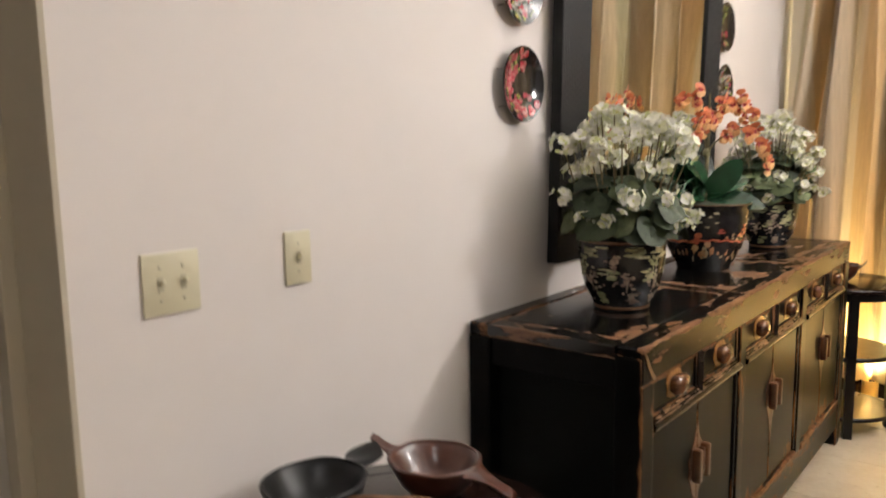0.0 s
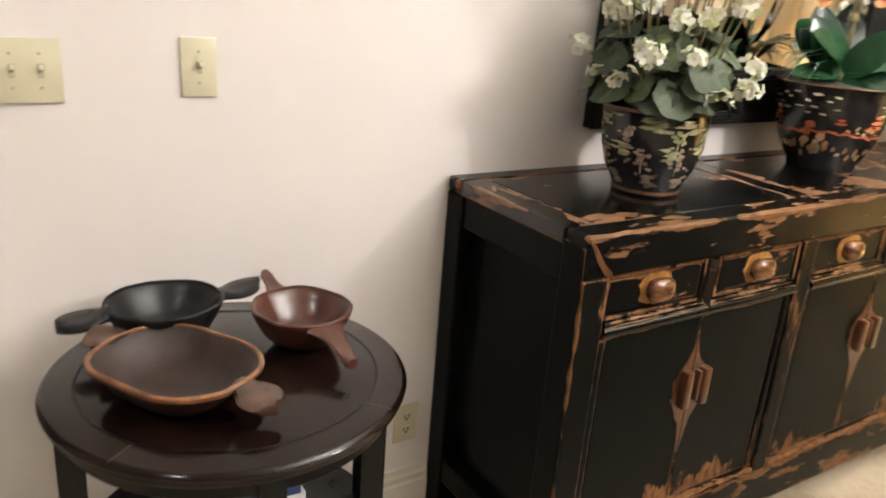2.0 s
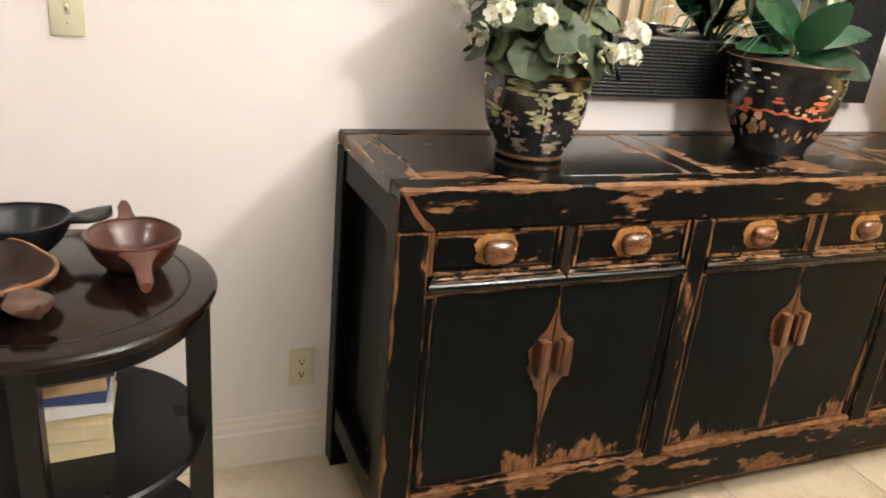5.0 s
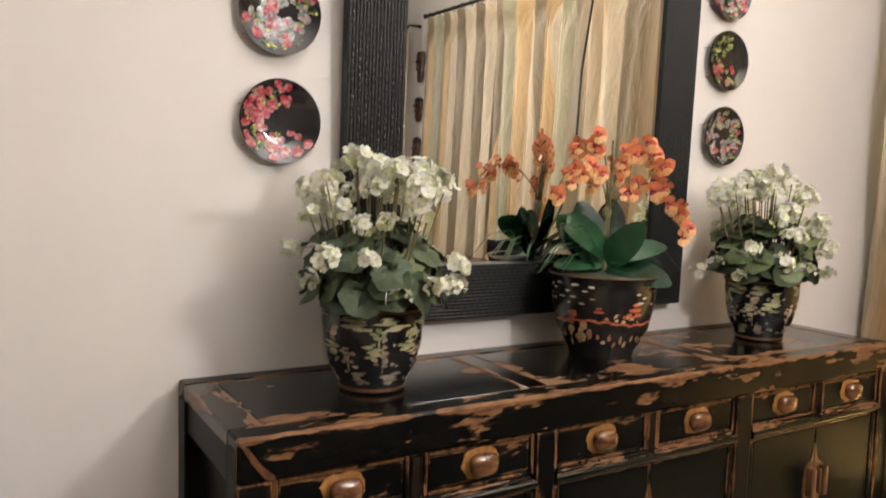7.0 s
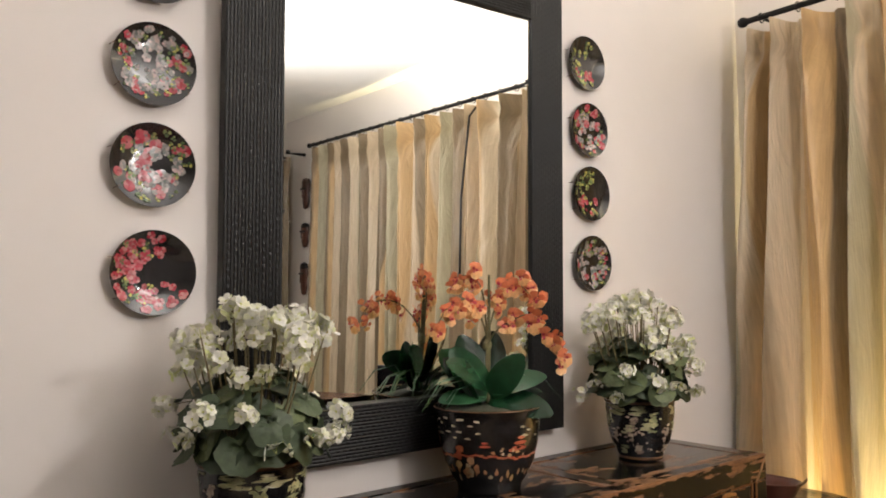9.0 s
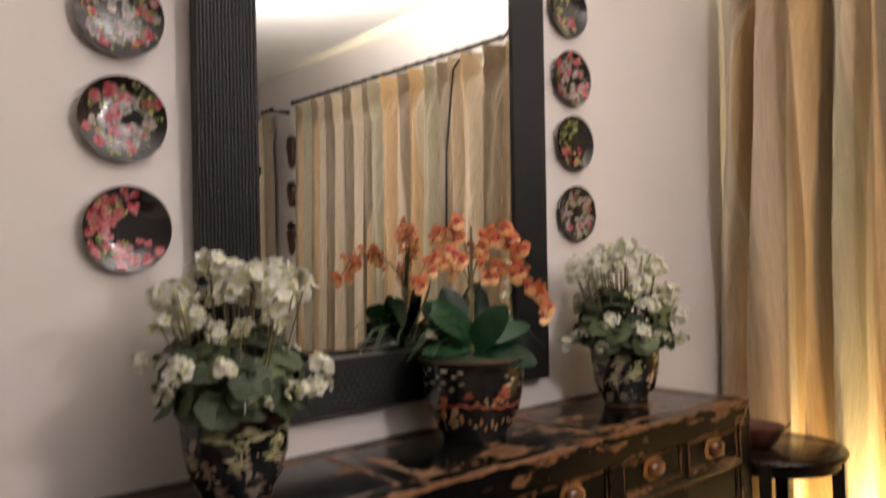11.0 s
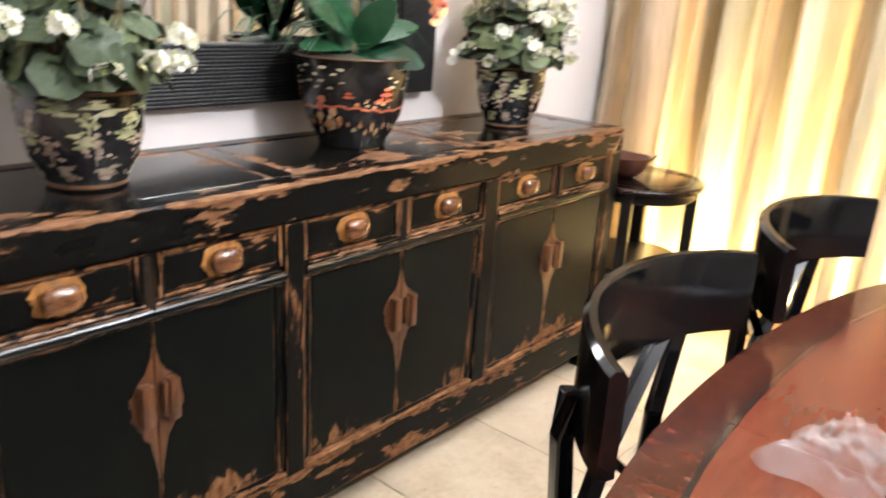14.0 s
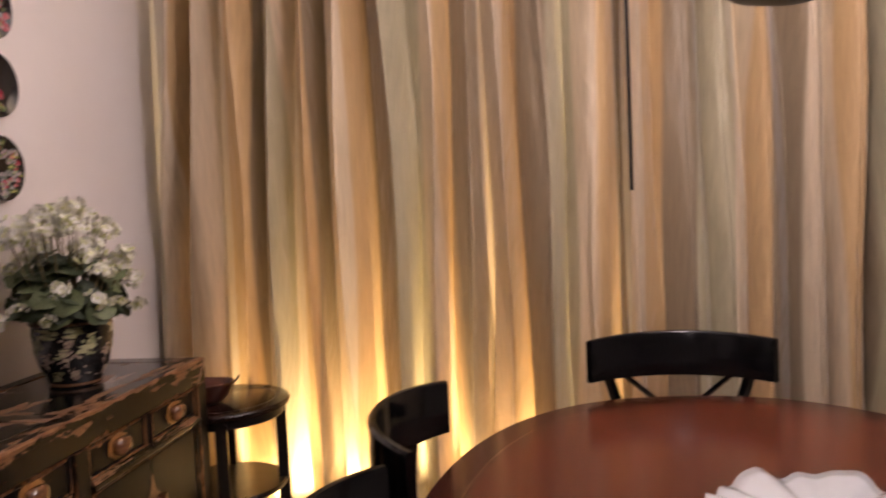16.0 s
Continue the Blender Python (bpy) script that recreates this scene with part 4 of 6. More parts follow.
def round_leaf(name, r, mat, seed):
    """A round scalloped leaf, notched at its stalk, dished and waved; x runs from the stalk to the tip."""
    b = bmesh.new()
    rnd = random.Random(seed)
    n, lift = 22, rnd.uniform(0.15, 0.30)
    centre = b.verts.new((0.25 * r, 0, 0))
    rings = []
    for k in (0.38, 0.72, 1.0):
        ring = []
        for i in range(n):
            a = -math.pi + 2 * math.pi * (i + 0.5) / n
            notch = 1 - 0.55 * math.exp(-((math.pi - abs(a)) / 0.38) ** 2)
            rr = r * k * notch * (1 + (0.055 * math.cos(7 * a) + 0.03 * rnd.uniform(-1, 1)) * k)
            z = lift * r * k * k * (0.5 + 0.5 * math.cos(2 * a)) - 0.10 * r * k * k + 0.10 * r * k * k * math.sin(3 * a + seed) + 0.035 * r * math.cos(7 * a) * k
            ring.append(b.verts.new((0.85 * r + rr * math.cos(a), rr * math.sin(a) * 1.06, z)))
        rings.append(ring)
    for i in range(n):
        j = (i + 1) % n
        b.faces.new((centre, rings[0][i], rings[0][j]))
        for p, q in zip(rings, rings[1:]):
            b.faces.new((p[i], q[i], q[j], p[j]))
    me = bpy.data.meshes.new(name)
    b.to_mesh(me)
    b.free()
    me.materials.append(mat)
    me.polygons.foreach_set("use_smooth", [True] * len(me.polygons))
    return me


def piece_material(name, stops, rough, bumps=60.0):
    """Colour by the piece's own random number."""
    m, nodes, links, bsdf = material(name)
    info = nodes.new("ShaderNodeObjectInfo")
    r = ramp(nodes, stops)
    links.new(info.outputs["Random"], r.inputs["Fac"])
    n = noise_node(nodes, links, coords(nodes, links), bumps, 4.0)
    tint = ramp(nodes, [(0.3, (0.7, 0.7, 0.7)), (0.72, (1.2, 1.2, 1.2))])
    links.new(n.outputs["Fac"], tint.inputs["Fac"])
    x = nodes.new("ShaderNodeMix")
    x.data_type, x.blend_type = "RGBA", "MULTIPLY"
    x.inputs[0].default_value = 1.0
    links.new(r.outputs["Color"], x.inputs[6])
    links.new(tint.outputs["Color"], x.inputs[7])
    links.new(x.outputs[2], bsdf.inputs["Base Color"])
    bsdf.inputs["Roughness"].default_value = rough
    bump(nodes, links, bsdf, n.outputs["Fac"], 0.25, 0.001)
    return m


LEAF_ONE = piece_material("silk_leaf_green", [(0.0, (0.017, 0.030, 0.011)), (0.5, (0.037, 0.057, 0.021)), (1.0, (0.10, 0.125, 0.050))], 0.6, 95.0)
ORCHID_ONE = piece_material("orchid_leaf_green", [(0.0, (0.005, 0.022, 0.009)), (0.6, (0.010, 0.044, 0.017)), (1.0, (0.024, 0.088, 0.034))], 0.27, 18.0)
LEAVES = [round_leaf("round_leaf", 0.044, LEAF_ONE, k) for k in range(5)]
STRAPS = [leaf_mesh("strap_leaf", 0.182, 0.102, ORCHID_ONE, 0.22, 0.10, True, 9, 0.0, k) for k in range(3)]


def head_mesh(name, blossoms, spread, size, seed):
    """A loose cluster of open five-petalled florets with small green-yellow eyes and a few buds."""
    rnd = random.Random(seed)
    b, eyes = bmesh.new(), []
    for q in range(blossoms):
        d = Vector((rnd.uniform(-1, 1), rnd.uniform(-1, 1), rnd.uniform(-0.45, 1.0))).normalized()
        m = Matrix.Translation(Vector((d.x * spread, d.y * spread, d.z * spread * 0.7)) * rnd.uniform(0.55, 1.1)) @ d.to_track_quat("Z", "Y").to_matrix().to_4x4() @ Matrix.Rotation(rnd.uniform(0, 6), 4, "Z")
        bud = rnd.random() < 0.16
        petals(b, m, size * (0.5 if bud else rnd.uniform(0.82, 1.18)), 5, rnd, False, 1.3 if bud else rnd.uniform(0.05, 0.5), 0.52)
        eyes.append(len(b.faces))
        e = [m @ Vector((0.19 * size * math.cos(a), 0.19 * size * math.sin(a), 0.06 * size + 0.0008)) for a in (k * math.pi / 3 for k in range(6))]
        b.faces.new([b.verts.new(p) for p in e])
    for q in range(3):
        d = Vector((rnd.uniform(-1, 1), rnd.uniform(-1, 1), rnd.uniform(-0.2, 0.8))).normalized()
        p = b.verts.new(d * spread * 1.15)
        base = [b.verts.new(Vector((0.0012 * math.cos(a), 0.0012 * math.sin(a), 0))) for a in (0, 2.1, 4.2)]
        for a, c in ((0, 1), (1, 2), (2, 0)):
            eyes.append(len(b.faces))
            b.faces.new((base[a], base[c], p))
    me = bpy.data.meshes.new(name)
    b.to_mesh(me)
    b.free()
    me.materials.append(WHITE_PETAL)
    me.materials.append(YELLOW_EYE)
    for k in eyes:
        me.polygons[k].material_index = 1
    return me


HEADS = [head_mesh("white_head", n, sp, 0.0175, k) for k, (n, sp) in enumerate(((10, 0.032), (13, 0.038), (7, 0.026), (9, 0.034)))]


def instance(name, me, parent, m):
    ob = new(name, me)
    ob.parent = parent
    ob.matrix_local = m
    return ob


def glaze_of(prof):
    """Radius of a pot's outer face at a height, from its profile."""
    shell = sorted((p[1], p[0]) for p in prof[4:10])

    def glaze(z):
        for (z0, r0), (z1, r1) in zip(shell, shell[1:]):
            if z0 <= z <= z1:
                return r0 + (r1 - r0) * (z - z0) / (z1 - z0)
        return shell[-1][1] if z > shell[0][0] else shell[0][1]
    return glaze


def dab(b, glaze, rnd, a, z, w, hgt, sides=10, rag=0.25):
    """One brush dab laid on the glaze at an angle and height."""
    rim = []
    lift = 0.0010 + rnd.uniform(0, 0.0006)
    for q in range(sides):
        g = 1 + rag * rnd.uniform(-1, 1)
        zz = z + hgt / 2 * g * math.sin(2 * math.pi * q / sides)
        aa = a + w / 2 * g * math.cos(2 * math.pi * q / sides) / glaze(zz)
        rr = glaze(zz) + lift
        rim.append(b.verts.new((rr * math.cos(aa), rr * math.sin(aa), zz)))
    b.faces.new(rim)


def white_plant(y, x, seed, pot_r, pot_h, wide, tall, low, heads, label):
    rnd = random.Random(seed)
    t = thing("potted_plant", (x, y, SB_H), label, "potted plant", "flowers on the sideboard")
    k = pot_r
    prof = [(0, 0.004), (0.60 * k, 0.004), (0.63 * k, 0), (0.655 * k, 0.004), (0.65 * k, 0.016), (0.73 * k, 0.036), (0.86 * k, pot_h * 0.32), (0.95 * k, pot_h * 0.55), (0.99 * k, pot_h * 0.78), (k, pot_h * 0.94), (1.035 * k, pot_h), (0.96 * k, pot_h), (0.92 * k, pot_h - 0.02), (0, pot_h - 0.022)]
    part("pot", lathe(prof, 40), POT_GOLD, t, "black glazed pot with gold painted scenes", True)
    glaze, pr = glaze_of(prof), random.Random(seed + 70)
    sage, mauve = bmesh.new(), bmesh.new()

    def island(ink, a, z, w):
        # flat banks laid one over another, widest in the middle
        for q in range(5):
            dab(ink, glaze, pr, a + pr.uniform(-0.35, 0.35) * w / pot_r, z + (q - 2) * 0.0062, w * pr.uniform(0.5, 0.95), pr.uniform(0.006, 0.0105), 14, 0.28)

    def tree(ink, a, z, hgt):
        dab(ink, glaze, pr, a, z + hgt * 0.3, 0.0045, hgt * 0.6, 6, 0.1)
        for _ in range(17):
            dab(ink, glaze, pr, a + pr.gauss(0, 0.095), z + hgt * (0.62 + pr.gauss(0, 0.17)), pr.uniform(0.009, 0.017), pr.uniform(0.006, 0.011), 9, 0.35)

    for q in range(7):
        a0 = 6.283 * (q + pr.uniform(-0.2, 0.2)) / 7
        island(sage, a0, pot_h * 0.86, pr.uniform(0.055, 0.075))
        island(sage, a0 + 0.35, pot_h * pr.uniform(0.52, 0.60), pr.uniform(0.045, 0.06))
        tree(mauve if q % 2 else sage, a0 + 0.50, pot_h * 0.56, pot_h * 0.26)
        tree(mauve, a0 - 0.15, pot_h * 0.26, pot_h * 0.36)
        island(sage if q % 3 else mauve, a0 + 0.1, pot_h * 0.20, pr.uniform(0.03, 0.05))
        for _ in range(5):
            dab(mauve, glaze, pr, a0 + pr.uniform(0, 0.9), pot_h * pr.uniform(0.14, 0.45), pr.uniform(0.006, 0.012), pr.uniform(0.004, 0.008), 8, 0.4)
    tagged(part("painted_scene", sage, SAGE_INK, t), "sage and gold painted clouds and islands", kind="stuff")
    tagged(part("painted_foliage", mauve, MAUVE_INK, t), "dusty painted blossom trees", kind="stuff")
    part("rim_line", lathe([(1.032 * k, pot_h - 0.006), (1.045 * k, pot_h - 0.003), (1.045 * k, pot_h + 0.001), (1.0 * k, pot_h + 0.003), (0.97 * k, pot_h + 0.001)], 40), GOLDLINE, t, "dull gold rim")
    part("foot_line", lathe([(0.657 * k, 0.005), (0.660 * k, 0.009), (0.655 * k, 0.013)], 40), GOLDLINE, t, "dull gold foot ring")
    part("soil", lathe([(0.93 * k, pot_h - 0.016), (0.5 * k, pot_h - 0.006), (0, pot_h)], 24), SOIL, t)
    for i in range(88):
        # a collar hanging over the rim, then a loose mound above it
        a = 2 * math.pi * (i * 0.381966 % 1.0) + rnd.uniform(-0.2, 0.2)
        el = radians(rnd.uniform(-14, 4) if i < 28 else rnd.uniform(0, 68))
        depth = rnd.uniform(0.74, 1.0)
        out = Vector((math.cos(el) * math.cos(a), math.cos(el) * math.sin(a), math.sin(el)))
        ring = max(pot_r + 0.026, wide * 0.84 * depth) if el < 0 else wide * 0.84 * depth
        place = Vector((out.x * ring, out.y * ring, pot_h + 0.056 + (0.172 if el > 0 else 0.05) * out.z * depth))
        face = (out + Vector((rnd.uniform(-0.4, 0.4), rnd.uniform(-0.4, 0.4), rnd.uniform(0.1, 0.7)))).normalized()
        tip = Vector((out.x, out.y, -1.1 * math.cos(el))) + Vector((rnd.uniform(-0.7, 0.7), rnd.uniform(-0.7, 0.7), 0))
        tip = (tip - face * tip.dot(face)).normalized()
        side = face.cross(tip)
        m = Matrix((tip, side, face)).transposed().to_4x4()
        m.translation = place - tip * 0.038
        instance("leaf", LEAVES[i % 5], t, m @ Matrix.Scale(rnd.uniform(0.78, 1.22), 4))
    for i in range(heads):
        a, rr = 2 * math.pi * (i * 0.381966 % 1.0) + rnd.uniform(-0.3, 0.3), math.sqrt((i + 0.5) / heads)
        top = Vector((wide * 0.90 * rr * math.cos(a), wide * 0.90 * rr * math.sin(a), pot_h + tall * (1.03 - 0.24 * rr ** 2) * rnd.choice((rnd.uniform(low, 0.9), rnd.uniform(0.9, 1.02)))))
        root = Vector((top.x * 0.42, top.y * 0.42, pot_h))
        midp = root.lerp(top, 0.55) + Vector((top.x * 0.05, top.y * 0.05, 0.01))
        part("stem", tube([root, midp, top], [0.0030, 0.0026, 0.0018], 5), STEM, t)
        instance("flower_head", HEADS[i % 4], t, Matrix.Translation(top) @ Matrix.Rotation(rnd.uniform(0, 6), 4, "Z") @ Matrix.Scale(rnd.uniform(0.85, 1.15), 4))
    for i in range(11):
        a = -2.2 + 4.0 * (i + rnd.uniform(-0.3, 0.3)) / 10
        rr = wide * rnd.uniform(0.88, 1.02)
        top = Vector((rr * math.cos(a), rr * math.sin(a), pot_h + rnd.uniform(0.0, 0.13)))
        part("stem", tube([(top.x * 0.3, top.y * 0.3, pot_h), (top.x * 0.7, top.y * 0.7, top.z + 0.01), top], [0.002, 0.0016, 0.0014], 5), STEM, t)
        instance("flower_head", HEADS[(i * 3) % 4], t, Matrix.Translation(top) @ Matrix.Rotation(rnd.uniform(-0.6, 0.6), 4, "X") @ Matrix.Scale(rnd.uniform(0.72, 0.95), 4))
    return t


white_plant(0.408, 0.268, 3, 0.125, 0.205, 0.205, 0.352, 0.52, 36, "white flowering plant in a black pot with gold scenes")
white_plant(1.915, 0.258, 8, 0.121, 0.208, 0.210, 0.372, 0.50, 44, "white flowering plant in a dark gold-painted pot by the curtain")


def orchid(y, x):
    rnd = random.Random(5)
    t = thing("orchid", (x, y, SB_H), "orange orchid in a wide black pot painted in red and gold", "potted plant", "flowers on the sideboard")
    k, h = 0.158, 0.250
    prof = [(0, 0.004), (0.57 * k, 0.004), (0.59 * k, 0), (0.615 * k, 0.006), (0.62 * k, 0.018), (0.72 * k, 0.042), (0.855 * k, h * 0.34), (0.945 * k, h * 0.58), (0.985 * k, h * 0.8), (0.99 * k, h * 0.93), (1.06 * k, h * 0.985), (1.06 * k, h), (0.95 * k, h), (0.92 * k, h - 0.02), (0, h - 0.024)]
    part("pot", lathe(prof, 44), POT_RED, t, "black glazed pot with red and gold painted figures", True)
    part("rim_line", lathe([(1.056 * k, h - 0.003), (1.064 * k, h - 0.001), (1.060 * k, h + 0.0015), (1.045 * k, h + 0.001)], 44), GOLDLINE, t, "dull gold rim")
    # painted cloudlets, a red pavilion and small figures on the glaze
    glaze = glaze_of(prof)
    cloud, figure = bmesh.new(), bmesh.new()
    for row in range(4):
        for q in range(15):
            dab(cloud, glaze, rnd, 6.283 * (q + 0.5 * (row % 2)) / 17 + rnd.uniform(-0.08, 0.08), h * (0.70 + 0.062 * row) + rnd.uniform(-0.004, 0.004), rnd.uniform(0.016, 0.027), rnd.uniform(0.005, 0.008))
    for a0 in (-0.10, 2.0, 4.1):
        hall = bmesh.new()
        for da, zz, w, hh in ((0, 0.57, 0.062, 0.013), (0.02, 0.63, 0.046, 0.013), (0.03, 0.69, 0.028, 0.011), (-0.16, 0.55, 0.03, 0.011), (-0.72, 0.60, 0.034, 0.009), (-0.72, 0.64, 0.020, 0.007), (-1.25, 0.56, 0.028, 0.022), (-1.30, 0.48, 0.022, 0.03)):
            dab(hall, glaze, rnd, a0 + da, h * zz, w, hh, 8, 0.12)
        for q in range(23):
            # scalloped line of hills
            dab(hall, glaze, rnd, a0 - 1.38 + 0.095 * q, h * (0.455 + 0.022 * abs(math.sin(q * 0.9)) + 0.02 * math.sin(q * 0.3)), 0.019, 0.0075, 8, 0.2)
        tagged(part("painted_pavilion", hall, RED_INK, t), "red painted pavilion and hills", kind="stuff")
        for _ in range(9):
            # a seated figure in pale robes, and trees by the pavilion
            dab(figure, glaze, rnd, a0 - 1.15 + rnd.gauss(0, 0.10), h * (0.33 + rnd.gauss(0, 0.05)), rnd.uniform(0.012, 0.024), rnd.uniform(0.016, 0.030), 9, 0.3)
            dab(figure, glaze, rnd, a0 - 0.25 + rnd.gauss(0, 0.16), h * (0.53 + rnd.gauss(0, 0.02)), rnd.uniform(0.008, 0.016), rnd.uniform(0.006, 0.011), 9, 0.4)
    for q in range(44):
        dab(figure, glaze, rnd, 6.283 * q / 44 + rnd.uniform(-0.05, 0.05), h * rnd.uniform(0.20, 0.30), rnd.uniform(0.006, 0.013), rnd.uniform(0.012, 0.024), 8, 0.4)
    tagged(part("painted_cloud_bank", cloud, CLOUD_INK, t), "small ivory painted clouds", kind="stuff")
    tagged(part("painted_procession", figure, FIGURE_INK, t), "ochre and orange painted figures", kind="stuff")
    part("moss", lathe([(0.93 * k, h - 0.018), (0.6 * k, h - 0.004), (0, h + 0.006)], 24), SOIL, t)
    right, near, above = Vector((0.61, 0.79, 0)), Vector((0.79, -0.61, 0)), Vector((0, 0, 1))
    blades = [((-0.62, 0.10, 0.75), (0, 1, 0.25), 1.0), ((-0.46, 0.28, 0.72), (0.1, 1, 0.2), 1.0), ((0.66, 0.50, 0.0), (0, 0.8, 1), 1.08), ((0.30, 0.35, 0.45), (0.2, 1, 0.6), 0.92),
              ((-0.80, 0.35, 0.12), (0, 0.6, 1), 0.8), ((-0.25, -0.75, 0.62), (0, 0.5, 1), 0.9), ((0.55, -0.5, 0.5), (0, 0.7, 1), 0.95), ((-0.62, -0.55, 0.55), (0, 0.7, 1), 0.9), ((0.92, 0.1, 0.42), (-0.2, 0.7, 1), 0.95), ((0.75, -0.1, 0.12), (0, 0.3, 1), 0.9),
              ((-0.45, -0.55, 0.85), (-0.3, -1, 0.2), 1.0), ((0.15, -0.6, 0.8), (0.2, -1, 0.2), 1.0), ((-0.75, -0.25, 0.6), (-0.6, -0.6, 0.5), 0.95), ((-0.55, 0.55, 0.55), (0.3, 0.8, 0.8), 0.9)]
    for i, (tp, fc2, sc) in enumerate(blades):
        tip = (right * tp[0] + near * tp[1] + above * tp[2]).normalized()
        face = right * fc2[0] + near * fc2[1] + above * fc2[2]
        face = (face - tip * face.dot(tip)).normalized()
        m = Matrix((tip, face.cross(tip), face)).transposed().to_4x4()
        m.translation = Vector((0, 0, h + 0.012 + 0.003 * i)) + tip * 0.012
        instance("leaf", STRAPS[i % 3], t, m @ Matrix.Scale(sc, 4))
    for i in range(22):
        # arching grass, most of it towards the curtain and the wall
        a, ln = (rnd.uniform(0.7, 2.6) if i < 15 else rnd.uniform(3.6, 5.0)), rnd.uniform(0.13, 0.26)
        c, s2 = math.cos(a), math.sin(a)
        part("grass_blade", tube([(0.03 * c, 0.03 * s2, h), (0.45 * ln * c, 0.45 * ln * s2, h + 0.42 * ln), (0.8 * ln * c, 0.8 * ln * s2, h + 0.36 * ln), (1.1 * ln * c, 1.1 * ln * s2, h + 0.02 * ln)], [0.005, 0.0065, 0.0045, 0.0008], 4, None, (1, 0.3)), ORCHID_LEAF if i % 4 else LEAF, t)
    stake = bmesh.new()
    tube([(0.0, 0.0, h), (0.004, 0.004, h + 0.2), (0.002, 0.01, h + 0.40)], [0.007, 0.006, 0.004], 6, stake)
    part("stake", stake, STEM, t, "dark upright stake")
    lines = [[(0, 0, 0), (0, 0, 0.19), (0.04, 0, 0.33), (0.09, 0.02, 0.375), (0.145, 0.03, 0.32)],
             [(0, 0, 0), (0, 0.01, 0.18), (0.06, 0.03, 0.25), (0.13, 0.05, 0.275), (0.185, 0.06, 0.22), (0.215, 0.06, 0.13)],
             [(0, 0, 0), (0, 0, 0.19), (-0.03, 0.05, 0.285), (-0.08, 0.10, 0.315), (-0.13, 0.145, 0.295), (-0.165, 0.17, 0.235)],
             [(0, 0, 0), (0, -0.01, 0.22), (-0.015, -0.02, 0.36), (-0.06, -0.03, 0.40), (-0.115, -0.04, 0.385)]]
    sprays = [[tuple(right * p[0] + near * p[1] + above * (h + p[2])) for p in line] for line in lines]
    part("collar", lathe([(0.006, h + 0.165), (0.014, h + 0.175), (0.014, h + 0.19), (0.006, h + 0.20)], 12), STEM, t)
    heads = []
    for k2 in range(3):
        b = bmesh.new()
        r2 = random.Random(40 + k2)
        petals(b, Matrix.Identity(4), 0.028, 3, r2, False, 0.12, 0.46)
        petals(b, Matrix.Translation((0, 0, 0.001)) @ Matrix.Rotation(radians(90), 4, "Z"), 0.031, 2, r2, False, 0.1, 0.78)
        petals(b, Matrix.Translation((0, 0, 0.004)), 0.011, 3, r2, False, 0.9, 0.5)
        me = bpy.data.meshes.new("orchid_flower")
        b.to_mesh(me)
        b.free()
        me.materials.append(ORANGE_PETAL)
        me.materials.append(CRIMSON)
        for p in list(me.polygons)[-3:]:
            p.material_index = 1
        heads.append(me)
    for si, line in enumerate(sprays):
        pts = [Vector(p) for p in line]
        dense = []
        for i in range(len(pts) - 1):
            for u in range(5):
                w = u / 5
                p0, p1, p2, p3 = pts[max(0, i - 1)], pts[i], pts[i + 1], pts[min(len(pts) - 1, i + 2)]
                dense.append(0.5 * ((2 * p1) + (p2 - p0) * w + (2 * p0 - 5 * p1 + 4 * p2 - p3) * w * w + (3 * p1 - p0 - 3 * p2 + p3) * w ** 3))
        dense.append(pts[-1])
        part("flower_stem", tube(dense, [0.0035 - 0.002 * i / len(dense) for i in range(len(dense))], 6), STEM, t)
        for i in range(int(len(dense) * 0.40), len(dense)):
            for q in range(2 if rnd.random() < 0.3 else 1):
                p = dense[i] + Vector((rnd.uniform(-0.022, 0.026), rnd.uniform(-0.022, 0.022), rnd.uniform(-0.03, 0.02)))
                face = near + right * rnd.uniform(-0.9, 0.9) + above * rnd.uniform(-0.6, 0.6)
                m = Matrix.Translation(p) @ face.to_track_quat("Z", "Y").to_matrix().to_4x4() @ Matrix.Rotation(rnd.uniform(-0.4, 0.4), 4, "Z") @ Matrix.Scale(rnd.uniform(0.62, 0.98), 4)
                instance("orchid_flower", heads[(i + q) % 3], t, m)
    return t


orchid(1.207, 0.222)


